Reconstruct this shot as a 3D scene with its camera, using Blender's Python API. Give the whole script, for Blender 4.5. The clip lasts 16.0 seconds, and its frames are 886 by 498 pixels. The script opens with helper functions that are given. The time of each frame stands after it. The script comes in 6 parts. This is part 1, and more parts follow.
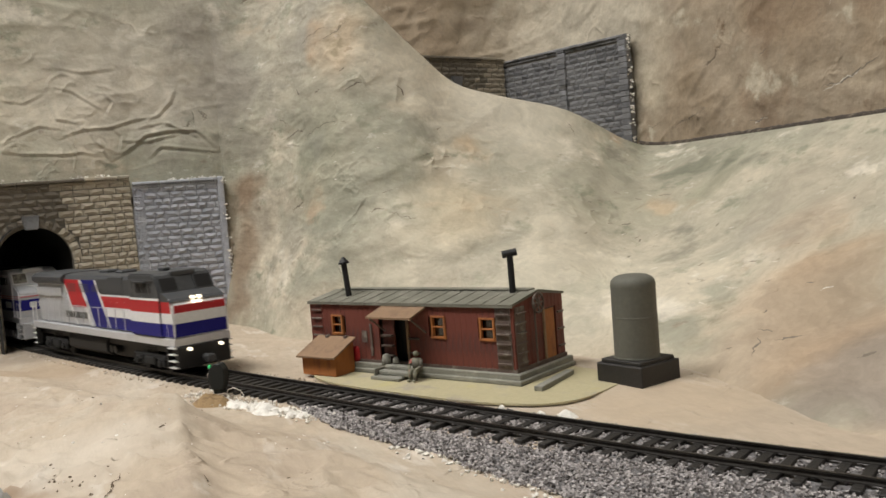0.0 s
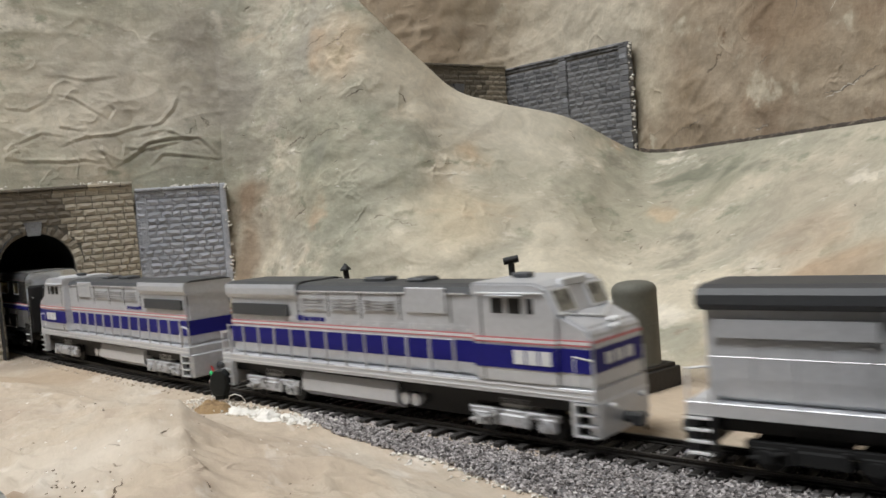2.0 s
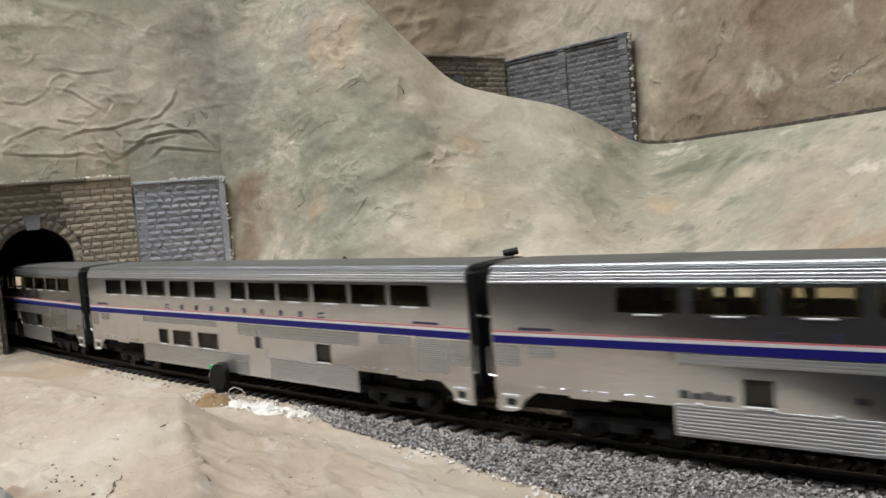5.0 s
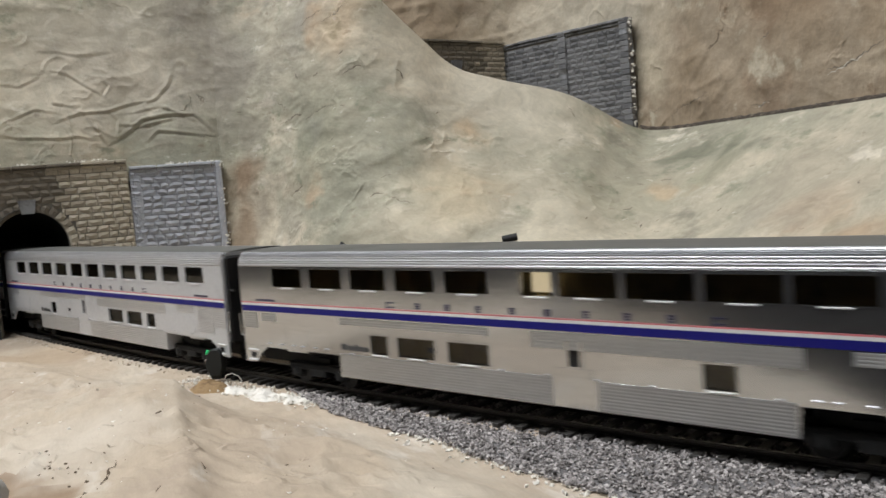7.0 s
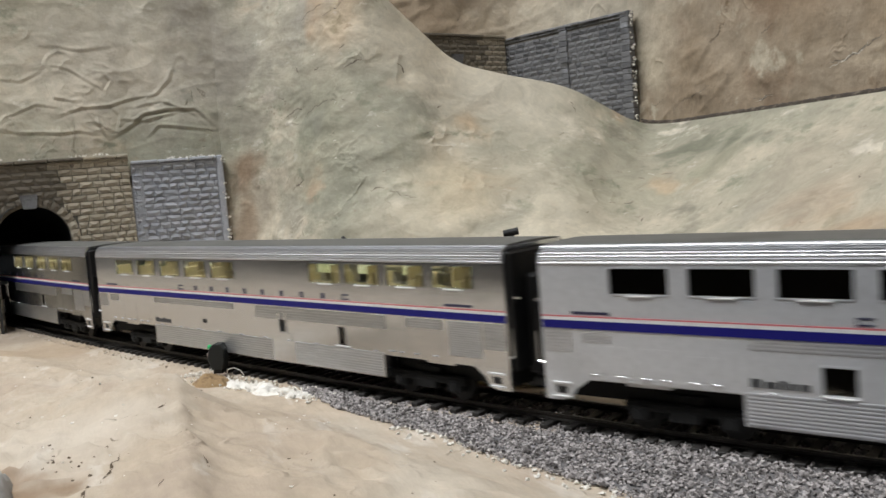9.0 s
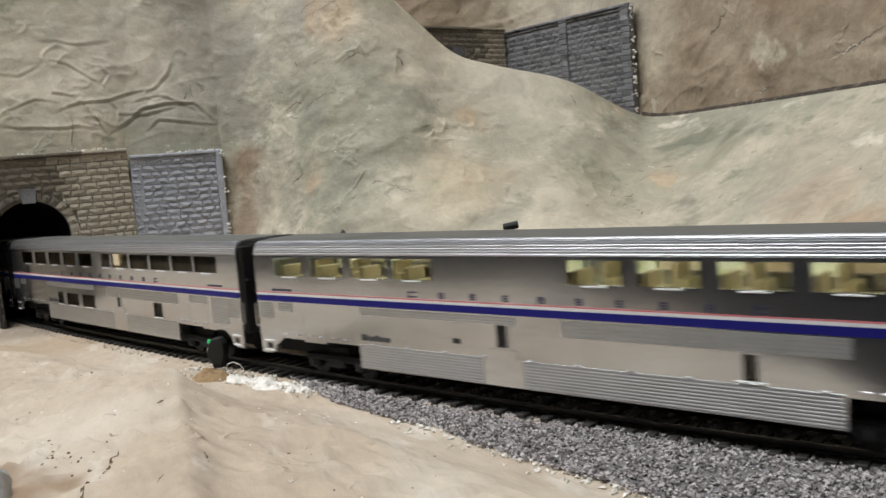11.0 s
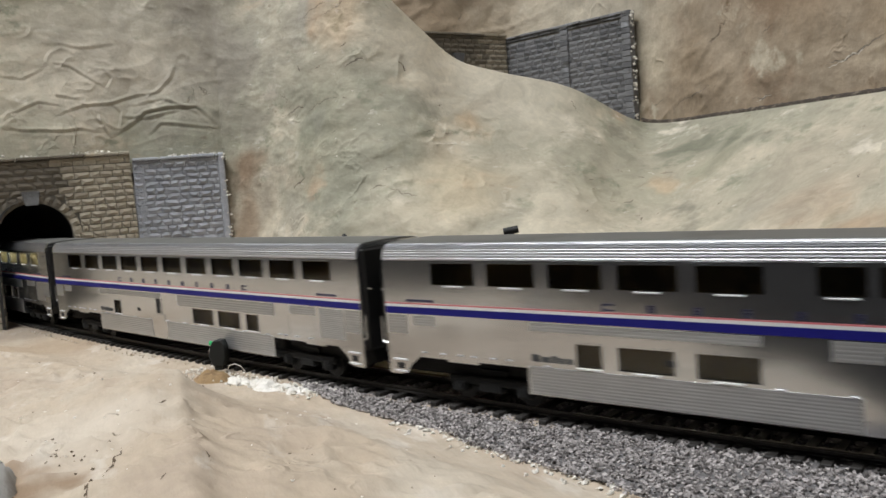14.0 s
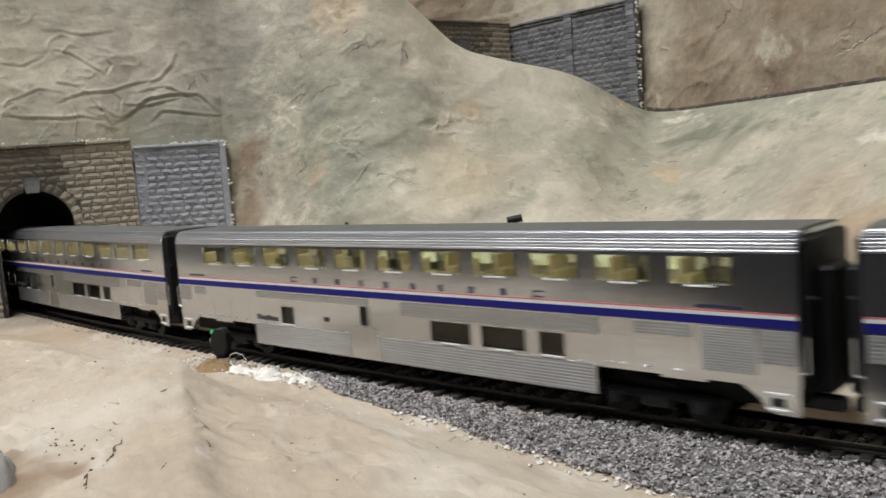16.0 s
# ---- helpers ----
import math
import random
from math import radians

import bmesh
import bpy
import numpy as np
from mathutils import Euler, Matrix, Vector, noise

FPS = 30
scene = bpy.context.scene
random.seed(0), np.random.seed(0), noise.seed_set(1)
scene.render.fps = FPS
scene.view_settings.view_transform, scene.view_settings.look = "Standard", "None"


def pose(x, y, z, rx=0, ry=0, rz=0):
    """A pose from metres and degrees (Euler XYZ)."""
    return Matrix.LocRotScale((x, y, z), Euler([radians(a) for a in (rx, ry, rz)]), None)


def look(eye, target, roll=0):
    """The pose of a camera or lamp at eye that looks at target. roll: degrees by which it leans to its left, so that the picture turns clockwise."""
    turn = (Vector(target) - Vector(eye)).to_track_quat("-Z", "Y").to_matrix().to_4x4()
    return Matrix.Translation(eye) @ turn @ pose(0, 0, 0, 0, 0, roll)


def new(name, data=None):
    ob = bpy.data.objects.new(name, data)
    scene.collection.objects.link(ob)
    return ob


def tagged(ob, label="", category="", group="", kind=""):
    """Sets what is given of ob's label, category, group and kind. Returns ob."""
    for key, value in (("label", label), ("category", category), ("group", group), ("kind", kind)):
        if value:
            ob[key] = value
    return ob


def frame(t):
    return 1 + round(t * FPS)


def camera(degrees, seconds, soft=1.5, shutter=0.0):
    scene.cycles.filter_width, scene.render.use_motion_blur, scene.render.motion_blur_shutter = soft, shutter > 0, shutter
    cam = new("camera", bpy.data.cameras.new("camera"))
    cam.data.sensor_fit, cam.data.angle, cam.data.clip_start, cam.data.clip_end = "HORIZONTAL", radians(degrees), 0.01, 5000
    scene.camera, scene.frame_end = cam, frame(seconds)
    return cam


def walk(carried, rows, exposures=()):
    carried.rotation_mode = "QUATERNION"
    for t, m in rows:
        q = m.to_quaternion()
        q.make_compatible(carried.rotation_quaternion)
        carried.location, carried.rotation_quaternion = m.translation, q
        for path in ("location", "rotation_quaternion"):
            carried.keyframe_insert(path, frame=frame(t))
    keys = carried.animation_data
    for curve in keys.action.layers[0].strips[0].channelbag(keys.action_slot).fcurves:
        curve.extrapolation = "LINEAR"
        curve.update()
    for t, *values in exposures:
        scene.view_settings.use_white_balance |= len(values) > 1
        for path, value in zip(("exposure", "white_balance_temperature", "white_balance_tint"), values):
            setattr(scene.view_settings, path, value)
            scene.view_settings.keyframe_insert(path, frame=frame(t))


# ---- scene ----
from mathutils.bvhtree import BVHTree

# A model railway in H0 scale. Numbers are millimetres unless said otherwise; part() turns them into metres.
MM = 0.001

# ---- camera ----
cam = camera(55.26, 16.0, soft=1.6, shutter=0.35)
# seconds, eye x y z in mm, tilt up, lean, turn to the left in degrees
EYE = [
    (0, 271.40, -238.22, 78.81, -3.32, 4.51, 42.07),
    (0.5, 271.35, -238.14, 78.65, -3.38, 4.61, 42.08),
    (1, 270.84, -237.46, 78.69, -3.23, 4.45, 42.07),
    (1.5, 271.50, -238.56, 78.81, -2.86, 4.40, 42.06),
    (2, 271.94, -239.10, 78.83, -2.85, 4.43, 42.12),
    (2.5, 271.20, -238.39, 78.57, -2.82, 4.48, 42.12),
    (3, 271.00, -237.98, 78.85, -3.02, 4.54, 42.15),
    (3.5, 271.14, -237.99, 78.72, -3.10, 4.60, 42.15),
    (4, 271.42, -238.21, 78.72, -3.12, 4.63, 42.14),
    (6.5, 270.49, -237.29, 78.65, -4.08, 4.52, 42.12),
    (7, 268.46, -235.56, 78.28, -4.30, 4.44, 42.08),
    (7.5, 270.34, -236.87, 78.47, -4.36, 4.59, 42.15),
    (8, 269.06, -235.64, 78.60, -4.54, 4.65, 42.16),
    (8.5, 269.02, -235.60, 78.62, -4.66, 4.63, 42.18),
    (9, 269.01, -235.95, 78.56, -4.71, 4.53, 42.21),
    (11.5, 268.41, -235.06, 78.59, -5.20, 4.69, 42.25),
    (12, 268.44, -235.52, 78.33, -4.96, 4.55, 42.20),
    (12.5, 268.53, -235.52, 78.47, -4.88, 4.54, 42.15),
    (13, 269.30, -236.40, 78.51, -4.79, 4.35, 42.19),
    (13.5, 270.15, -236.99, 78.20, -4.71, 4.35, 42.26),
    (14, 270.47, -237.58, 78.31, -4.80, 4.31, 42.24),
    (14.5, 269.05, -235.95, 78.46, -4.98, 4.30, 42.24),
    (15, 268.65, -235.69, 78.24, -5.13, 4.20, 42.25),
    (15.5, 268.85, -235.83, 78.08, -5.37, 4.24, 42.40),
    (16, 267.99, -235.68, 77.83, -5.51, 4.17, 42.42),
]


def eye_pose(x, y, z, tilt, lean, turn):
    a, b = radians(tilt), radians(turn)
    way = Vector((-math.sin(b) * math.cos(a), math.cos(b) * math.cos(a), math.sin(a)))
    eye = Vector((x, y, z)) * MM
    return look(eye, eye + way, -lean)


# the camera's white balance cools as the silver train fills the picture
walk(cam, [(r[0], eye_pose(*r[1:])) for r in EYE], [(0, 0.0, 6980, 11), (1.0, 0.0, 6850, 11), (2.5, 0.0, 6500, 10), (16, 0.0, 6500, 10)])

# ---- light: a closed hobby room with ceiling lamps ----
world = bpy.data.worlds.new("world")
scene.world = world
world.use_nodes = True
world.node_tree.nodes["Background"].inputs[0].default_value = (0.9, 0.95, 1.0, 1)
world.node_tree.nodes["Background"].inputs[1].default_value = 0.02


def ceiling_lamp(x, y, z, sx, sy, watts, colour=(0.968, 0.986, 1.0)):
    data = bpy.data.lights.new("ceiling_light", "AREA")
    data.shape, data.size, data.size_y = "RECTANGLE", sx, sy
    data.energy, data.color = watts, colour
    ob = new("ceiling_light", data)
    ob.matrix_world = look((x, y, z), (x, y, 0))
    return ob


ceiling_lamp(-0.26, -0.55, 1.42, 1.2, 0.3, 31)
ceiling_lamp(1.35, -0.75, 1.42, 1.2, 0.3, 3)
ceiling_lamp(-1.9, -0.75, 1.42, 1.2, 0.3, 12)
scene.view_settings.exposure = 0.0


# ---- materials ----
def mat(name, colour, rough=0.6, metal=0.0, spots=(), scale=120.0, bump=0.0, bump_scale=400.0, bump_depth=0.001, glow=0.0, spec=0.5, stretch=(1, 1, 1)):
    """A noise-varied surface. spots: (colour, scale, low, high) layers laid over the base colour by noise."""
    m = bpy.data.materials.new(name)
    m.use_nodes = True
    nt = m.node_tree
    b = nt.nodes["Principled BSDF"]
    b.inputs["Roughness"].default_value, b.inputs["Metallic"].default_value = rough, metal
    b.inputs["Specular IOR Level"].default_value = spec
    tc = nt.nodes.new("ShaderNodeTexCoord")
    mp = nt.nodes.new("ShaderNodeMapping")
    mp.inputs["Scale"].default_value = stretch
    nt.links.new(tc.outputs["Object"], mp.inputs["Vector"])

    def noise_at(s, detail=5.0, rough_=0.6, off=0.0):
        n = nt.nodes.new("ShaderNodeTexNoise")
        n.noise_dimensions = "4D"
        n.inputs["W"].default_value = off
        n.inputs["Scale"].default_value, n.inputs["Detail"].default_value, n.inputs["Roughness"].default_value = s, detail, rough_
        nt.links.new(mp.outputs["Vector"], n.inputs["Vector"])
        return n

    base = nt.nodes.new("ShaderNodeRGB")
    base.outputs[0].default_value = (*colour, 1)
    last = base.outputs[0]
    for i, (c, s, lo, hi) in enumerate(spots):
        n = noise_at(s, 6.0, 0.62, 3.7 * i + 1.3)
        r = nt.nodes.new("ShaderNodeMapRange")
        r.interpolation_type = "SMOOTHSTEP"
        r.inputs["From Min"].default_value, r.inputs["From Max"].default_value = lo, hi
        nt.links.new(n.outputs["Fac"], r.inputs["Value"])
        mx = nt.nodes.new("ShaderNodeMix")
        mx.data_type = "RGBA"
        nt.links.new(r.outputs["Result"], mx.inputs[0])
        nt.links.new(last, mx.inputs[6])
        mx.inputs[7].default_value = (*c, 1)
        last = mx.outputs[2]
    # fine grain: +-8 per cent of value
    g = noise_at(scale, 4.0, 0.7, 9.1)
    r = nt.nodes.new("ShaderNodeMapRange")
    r.inputs["From Min"].default_value, r.inputs["From Max"].default_value = 0.25, 0.75
    r.inputs["To Min"].default_value, r.inputs["To Max"].default_value = 0.88, 1.1
    nt.links.new(g.outputs["Fac"], r.inputs["Value"])
    hs = nt.nodes.new("ShaderNodeHueSaturation")
    nt.links.new(last, hs.inputs["Color"])
    nt.links.new(r.outputs["Result"], hs.inputs["Value"])
    nt.links.new(hs.outputs["Color"], b.inputs["Base Color"])
    if bump:
        n = noise_at(bump_scale, 7.0, 0.6, 5.5)
        bp = nt.nodes.new("ShaderNodeBump")
        bp.inputs["Strength"].default_value, bp.inputs["Distance"].default_value = bump, bump_depth
        nt.links.new(n.outputs["Fac"], bp.inputs["Height"])
        nt.links.new(bp.outputs["Normal"], b.inputs["Normal"])
    if glow:
        b.inputs["Emission Color"].default_value = (*colour, 1)
        b.inputs["Emission Strength"].default_value = glow
    return m


def glass(name, tint, gloss=0.12):
    m = bpy.data.materials.new(name)
    m.use_nodes = True
    nt = m.node_tree
    nt.nodes.remove(nt.nodes["Principled BSDF"])
    tr, gl, mx = nt.nodes.new("ShaderNodeBsdfTransparent"), nt.nodes.new("ShaderNodeBsdfGlossy"), nt.nodes.new("ShaderNodeMixShader")
    tr.inputs[0].default_value, gl.inputs["Roughness"].default_value, mx.inputs[0].default_value = (*tint, 1), 0.06, gloss
    nt.links.new(tr.outputs[0], mx.inputs[1])
    nt.links.new(gl.outputs[0], mx.inputs[2])
    nt.links.new(mx.outputs[0], nt.nodes["Material Output"].inputs[0])
    return m


def plaster(name, base, spots, patches, scale=70, bump=0.5, bump_scale=110, crack=0.5, crack_scale=24.0, stretch=(1, 1, 1), bare=0.62, ridge=0.5, ridge_scale=20.0, mottle=0.62):
    """Hand-painted plaster: noise tones, tinted patches (x, y, z, radius, colour, weight) in mm, some standing in for
    shade, and scattered hair cracks.
    """
    m = mat(name, base, 0.85, spots=spots, scale=scale, bump=bump, bump_scale=bump_scale, bump_depth=0.0028, spec=0.3, stretch=stretch)
    nt = m.node_tree
    b = nt.nodes["Principled BSDF"]
    tc = next(n for n in nt.nodes if n.type == "TEX_COORD")
    last = b.inputs["Base Color"].links[0].from_socket
    warp = nt.nodes.new("ShaderNodeTexNoise")
    warp.inputs["Scale"].default_value, warp.inputs["Detail"].default_value = 22.0, 5.0
    nt.links.new(tc.outputs["Object"], warp.inputs["Vector"])
    ws = nt.nodes.new("ShaderNodeVectorMath")
    ws.operation = "MULTIPLY_ADD"
    nt.links.new(warp.outputs["Color"], ws.inputs[0])
    ws.inputs[1].default_value = (0.07, 0.07, 0.07)
    nt.links.new(tc.outputs["Object"], ws.inputs[2])
    for x, y, z, r, c, w in patches:
        d = nt.nodes.new("ShaderNodeVectorMath")
        d.operation = "DISTANCE"
        nt.links.new(ws.outputs[0], d.inputs[0])
        d.inputs[1].default_value = ((x + 35) * MM, (y + 35) * MM, (z + 35) * MM)
        mr = nt.nodes.new("ShaderNodeMapRange")
        mr.interpolation_type = "SMOOTHSTEP"
        mr.inputs["From Min"].default_value, mr.inputs["From Max"].default_value = r * MM, 0.25 * r * MM
        mr.inputs["To Max"].default_value = w
        nt.links.new(d.outputs["Value"], mr.inputs["Value"])
        mx = nt.nodes.new("ShaderNodeMix")
        mx.data_type = "RGBA"
        nt.links.new(mr.outputs["Result"], mx.inputs[0])
        nt.links.new(last, mx.inputs[6])
        mx.inputs[7].default_value = (*c, 1)
        last = mx.outputs[2]
    # brush mottling over everything: slow and fine changes of value
    for sc, span in ((28.0, 0.13), (85.0, 0.13), (260.0, 0.08)):
        nz, vr, hv = nt.nodes.new("ShaderNodeTexNoise"), nt.nodes.new("ShaderNodeMapRange"), nt.nodes.new("ShaderNodeHueSaturation")
        nz.inputs["Scale"].default_value, nz.inputs["Detail"].default_value, nz.inputs["Roughness"].default_value = sc, 6.0, 0.65
        nt.links.new(ws.outputs[0], nz.inputs["Vector"])
        vr.inputs["From Min"].default_value, vr.inputs["From Max"].default_value = 0.36, 0.64
        vr.inputs["To Min"].default_value, vr.inputs["To Max"].default_value = 1 - mottle * span, 1 + mottle * span
        nt.links.new(nz.outputs["Fac"], vr.inputs["Value"])
        nt.links.new(vr.outputs["Result"], hv.inputs["Value"])
        nt.links.new(last, hv.inputs["Color"])
        last = hv.outputs["Color"]
    # hair cracks: broken cell edges
    vo = nt.nodes.new("ShaderNodeTexVoronoi")
    vo.feature = "DISTANCE_TO_EDGE"
    vo.inputs["Scale"].default_value = crack_scale
    wp = nt.nodes.new("ShaderNodeVectorMath")
    wp.operation = "MULTIPLY_ADD"
    n2 = nt.nodes.new("ShaderNodeTexNoise")
    n2.inputs["Scale"].default_value, n2.inputs["Detail"].default_value = 60.0, 4.0
    nt.links.new(tc.outputs["Object"], n2.inputs["Vector"])
    nt.links.new(n2.outputs["Color"], wp.inputs[0])
    wp.inputs[1].default_value = (0.035, 0.035, 0.035)
    nt.links.new(tc.outputs["Object"], wp.inputs[2])
    nt.links.new(wp.outputs[0], vo.inputs["Vector"])
    line = nt.nodes.new("ShaderNodeMapRange")
    line.inputs["From Min"].default_value, line.inputs["From Max"].default_value = 0.004, 0.018
    line.inputs["To Min"].default_value, line.inputs["To Max"].default_value = 1.0, 0.0
    nt.links.new(vo.outputs["Distance"], line.inputs["Value"])
    gap = nt.nodes.new("ShaderNodeTexNoise")
    gap.inputs["Scale"].default_value, gap.inputs["Detail"].default_value = 32.0, 3.0
    nt.links.new(tc.outputs["Object"], gap.inputs["Vector"])
    gr = nt.nodes.new("ShaderNodeMapRange")
    gr.inputs["From Min"].default_value, gr.inputs["From Max"].default_value = bare, bare + 0.06
    nt.links.new(gap.outputs["Fac"], gr.inputs["Value"])
    mul = nt.nodes.new("ShaderNodeMath")
    mul.operation = "MULTIPLY"
    nt.links.new(line.outputs["Result"], mul.inputs[0])
    nt.links.new(gr.outputs["Result"], mul.inputs[1])
    cw = nt.nodes.new("ShaderNodeMath")
    cw.operation = "MULTIPLY"
    nt.links.new(mul.outputs[0], cw.inputs[0])
    cw.inputs[1].default_value = crack
    mx = nt.nodes.new("ShaderNodeMix")
    mx.data_type = "RGBA"
    nt.links.new(cw.outputs[0], mx.inputs[0])
    nt.links.new(last, mx.inputs[6])
    mx.inputs[7].default_value = (0.10, 0.075, 0.05, 1)
    nt.links.new(mx.outputs[2], b.inputs["Base Color"])
    # trowel ridges: thin raised lines where a slow noise crosses its middle, only here and there
    ra, rb = nt.nodes.new("ShaderNodeTexNoise"), nt.nodes.new("ShaderNodeTexNoise")
    ra.inputs["Scale"].default_value, ra.inputs["Detail"].default_value = ridge_scale, 1.2
    rb.inputs["Scale"].default_value, rb.inputs["Detail"].default_value = 26.0, 4.0
    nt.links.new(ws.outputs[0], ra.inputs["Vector"])
    nt.links.new(tc.outputs["Object"], rb.inputs["Vector"])
    off, ab = nt.nodes.new("ShaderNodeMath"), nt.nodes.new("ShaderNodeMath")
    off.operation, ab.operation = "SUBTRACT", "ABSOLUTE"
    off.inputs[1].default_value = 0.5
    nt.links.new(ra.outputs["Fac"], off.inputs[0])
    nt.links.new(off.outputs[0], ab.inputs[0])
    rl, rm, rx = nt.nodes.new("ShaderNodeMapRange"), nt.nodes.new("ShaderNodeMapRange"), nt.nodes.new("ShaderNodeMath")
    rl.inputs["From Min"].default_value, rl.inputs["From Max"].default_value = 0.0, 0.03
    rl.inputs["To Min"].default_value, rl.inputs["To Max"].default_value = 1.0, 0.0
    rm.inputs["From Min"].default_value, rm.inputs["From Max"].default_value = 0.53, 0.66
    nt.links.new(ab.outputs[0], rl.inputs["Value"])
    nt.links.new(rb.outputs["Fac"], rm.inputs["Value"])
    rx.operation = "MULTIPLY"
    nt.links.new(rl.outputs["Result"], rx.inputs[0])
    nt.links.new(rm.outputs["Result"], rx.inputs[1])
    rbump = nt.nodes.new("ShaderNodeBump")
    rbump.inputs["Strength"].default_value, rbump.inputs["Distance"].default_value = ridge, 0.0016
    nt.links.new(rx.outputs[0], rbump.inputs["Height"])
    nt.links.new(b.inputs["Normal"].links[0].from_socket, rbump.inputs["Normal"])
    nt.links.new(rbump.outputs["Normal"], b.inputs["Normal"])
    old = b.inputs["Normal"].links[0].from_node
    b2 = nt.nodes.new("ShaderNodeBump")
    b2.invert = True
    b2.inputs["Strength"].default_value, b2.inputs["Distance"].default_value = 0.8, 0.001
    nt.links.new(mul.outputs[0], b2.inputs["Height"])
    nt.links.new(old.outputs["Normal"], b2.inputs["Normal"])
    nt.links.new(b2.outputs["Normal"], b.inputs["Normal"])
    return m


GREEN, ORANGE, TAN, CREAM, BROWN, GREYB = (0.275, 0.27, 0.195), (0.50, 0.33, 0.19), (0.53, 0.43, 0.29), (0.60, 0.54, 0.42), (0.22, 0.16, 0.11), (0.38, 0.35, 0.285)
M_CLIFF = plaster("painted_plaster", (0.45, 0.41, 0.32), (
    ((0.345, 0.335, 0.26), 9.0, 0.42, 0.60), ((0.56, 0.50, 0.39), 14.0, 0.50, 0.62), ((0.27, 0.255, 0.20), 22.0, 0.56, 0.68), ((0.64, 0.59, 0.49), 30.0, 0.57, 0.67), ((0.48, 0.37, 0.26), 18.0, 0.60, 0.72), ((0.29, 0.29, 0.215), 50.0, 0.56, 0.66), ((0.66, 0.62, 0.53), 70.0, 0.61, 0.70), ((0.30, 0.26, 0.20), 120.0, 0.61, 0.70)), (
    (-272, 93, 211, 120, (0.375, 0.35, 0.30), 0.85), (-336, 60, 190, 90, (0.42, 0.375, 0.31), 0.7), (-300, 120, 160, 50, (0.30, 0.275, 0.235), 0.6), (-187, 147, 118, 55, GREEN, 0.6), (-181, 167, 205, 34, ORANGE, 0.4), (-225, 150, 215, 46, (0.31, 0.29, 0.25), 0.6), (-285, 110, 180, 40, (0.33, 0.305, 0.26), 0.55), (-205, 140, 130, 34, (0.24, 0.235, 0.20), 0.6),
    (-134, 242, 121, 26, ORANGE, 0.5), (29, 278, 86, 40, GREEN, 0.8), (60, 262, 82, 22, (0.20, 0.205, 0.155), 0.6), (-20, 262, 75, 50, GREEN, 0.4),
    (-98, 182, 65, 48, TAN, 0.5), (-112, 140, 40, 60, CREAM, 0.5), (131, 205, 40, 30, ORANGE, 0.25), (85, 225, 51, 34, GREYB, 0.6),
    (151, 103, 1, 66, (0.41, 0.28, 0.18), 0.8), (183, 70, 2, 44, (0.27, 0.225, 0.18), 0.8), (112, 92, -3, 50, (0.47, 0.385, 0.29), 0.8), (50, 108, -3, 55, (0.48, 0.40, 0.30), 0.7), (-60, 108, -3, 55, (0.50, 0.42, 0.32), 0.7), (-150, 104, -3, 55, (0.48, 0.40, 0.30), 0.6), (200, 30, -2, 40, (0.45, 0.36, 0.27), 0.8), (-120, 275, 150, 90, (0.66, 0.60, 0.49), 0.75), (-150, 215, 170, 60, (0.65, 0.59, 0.475), 0.7), (120, 150, 20, 40, (0.50, 0.38, 0.27), 0.6), (-290, 140, 88, 34, (0.27, 0.185, 0.12), 0.85),
    (-288, 138, 50, 36, (0.25, 0.18, 0.12), 0.85), (-286, 136, 15, 34, (0.27, 0.20, 0.14), 0.8), (150, 150, 30, 46, (0.42, 0.315, 0.21), 0.7), (-215, 135, 70, 26, (0.33, 0.31, 0.25), 0.7), (0, 170, 30, 95, (0.64, 0.58, 0.46), 0.55), (-230, 140, 150, 40, (0.31, 0.29, 0.23), 0.6),
    (3, 322, 85, 20, (0.19, 0.195, 0.145), 0.85), (33, 314, 88, 20, (0.19, 0.195, 0.145), 0.85), (62, 296, 90, 16, (0.21, 0.21, 0.16), 0.8), (-40, 305, 84, 20, (0.26, 0.255, 0.19), 0.6),
    (144, 155, 33, 26, (0.46, 0.325, 0.21), 0.6), (164, 113, 17, 30, (0.42, 0.30, 0.20), 0.7), (137, 190, 50, 18, (0.48, 0.37, 0.25), 0.5), (190, 58, 0, 30, (0.30, 0.26, 0.22), 0.85),
    # right-hand browns: rust tones, darkened to paint in the weaker light there
    (-206, 171, 203, 20, (0.46, 0.32, 0.20), 0.6), (150, 130, 22, 56, (0.35, 0.28, 0.205), 0.65), (190, 80, 6, 44, (0.30, 0.25, 0.20), 0.8), (125, 205, 46, 44, (0.40, 0.33, 0.25), 0.65), (100, 255, 64, 44, (0.40, 0.355, 0.275), 0.6), (-310, 150, 190, 36, (0.31, 0.28, 0.235), 0.65), (-300, 150, 140, 30, (0.29, 0.265, 0.215), 0.6), (-134, 175, 113, 30, (0.34, 0.33, 0.26), 0.5), (-289, 158, 128, 28, (0.27, 0.25, 0.20), 0.75), (-302, 158, 181, 40, (0.29, 0.265, 0.22), 0.7),
    (-327, 138, 226, 34, (0.29, 0.26, 0.22), 0.6), (-210, 154, 110, 26, (0.27, 0.27, 0.20), 0.6), (-262, 154, 68, 24, (0.30, 0.26, 0.20), 0.7), (-113, 221, 111, 18, (0.52, 0.37, 0.23), 0.6), (0, 281, 64, 16, (0.52, 0.39, 0.25), 0.6)),
    scale=75, bump=0.5, bump_scale=95, crack=0.5, bare=0.66, stretch=(0.7, 0.8, 1.15))
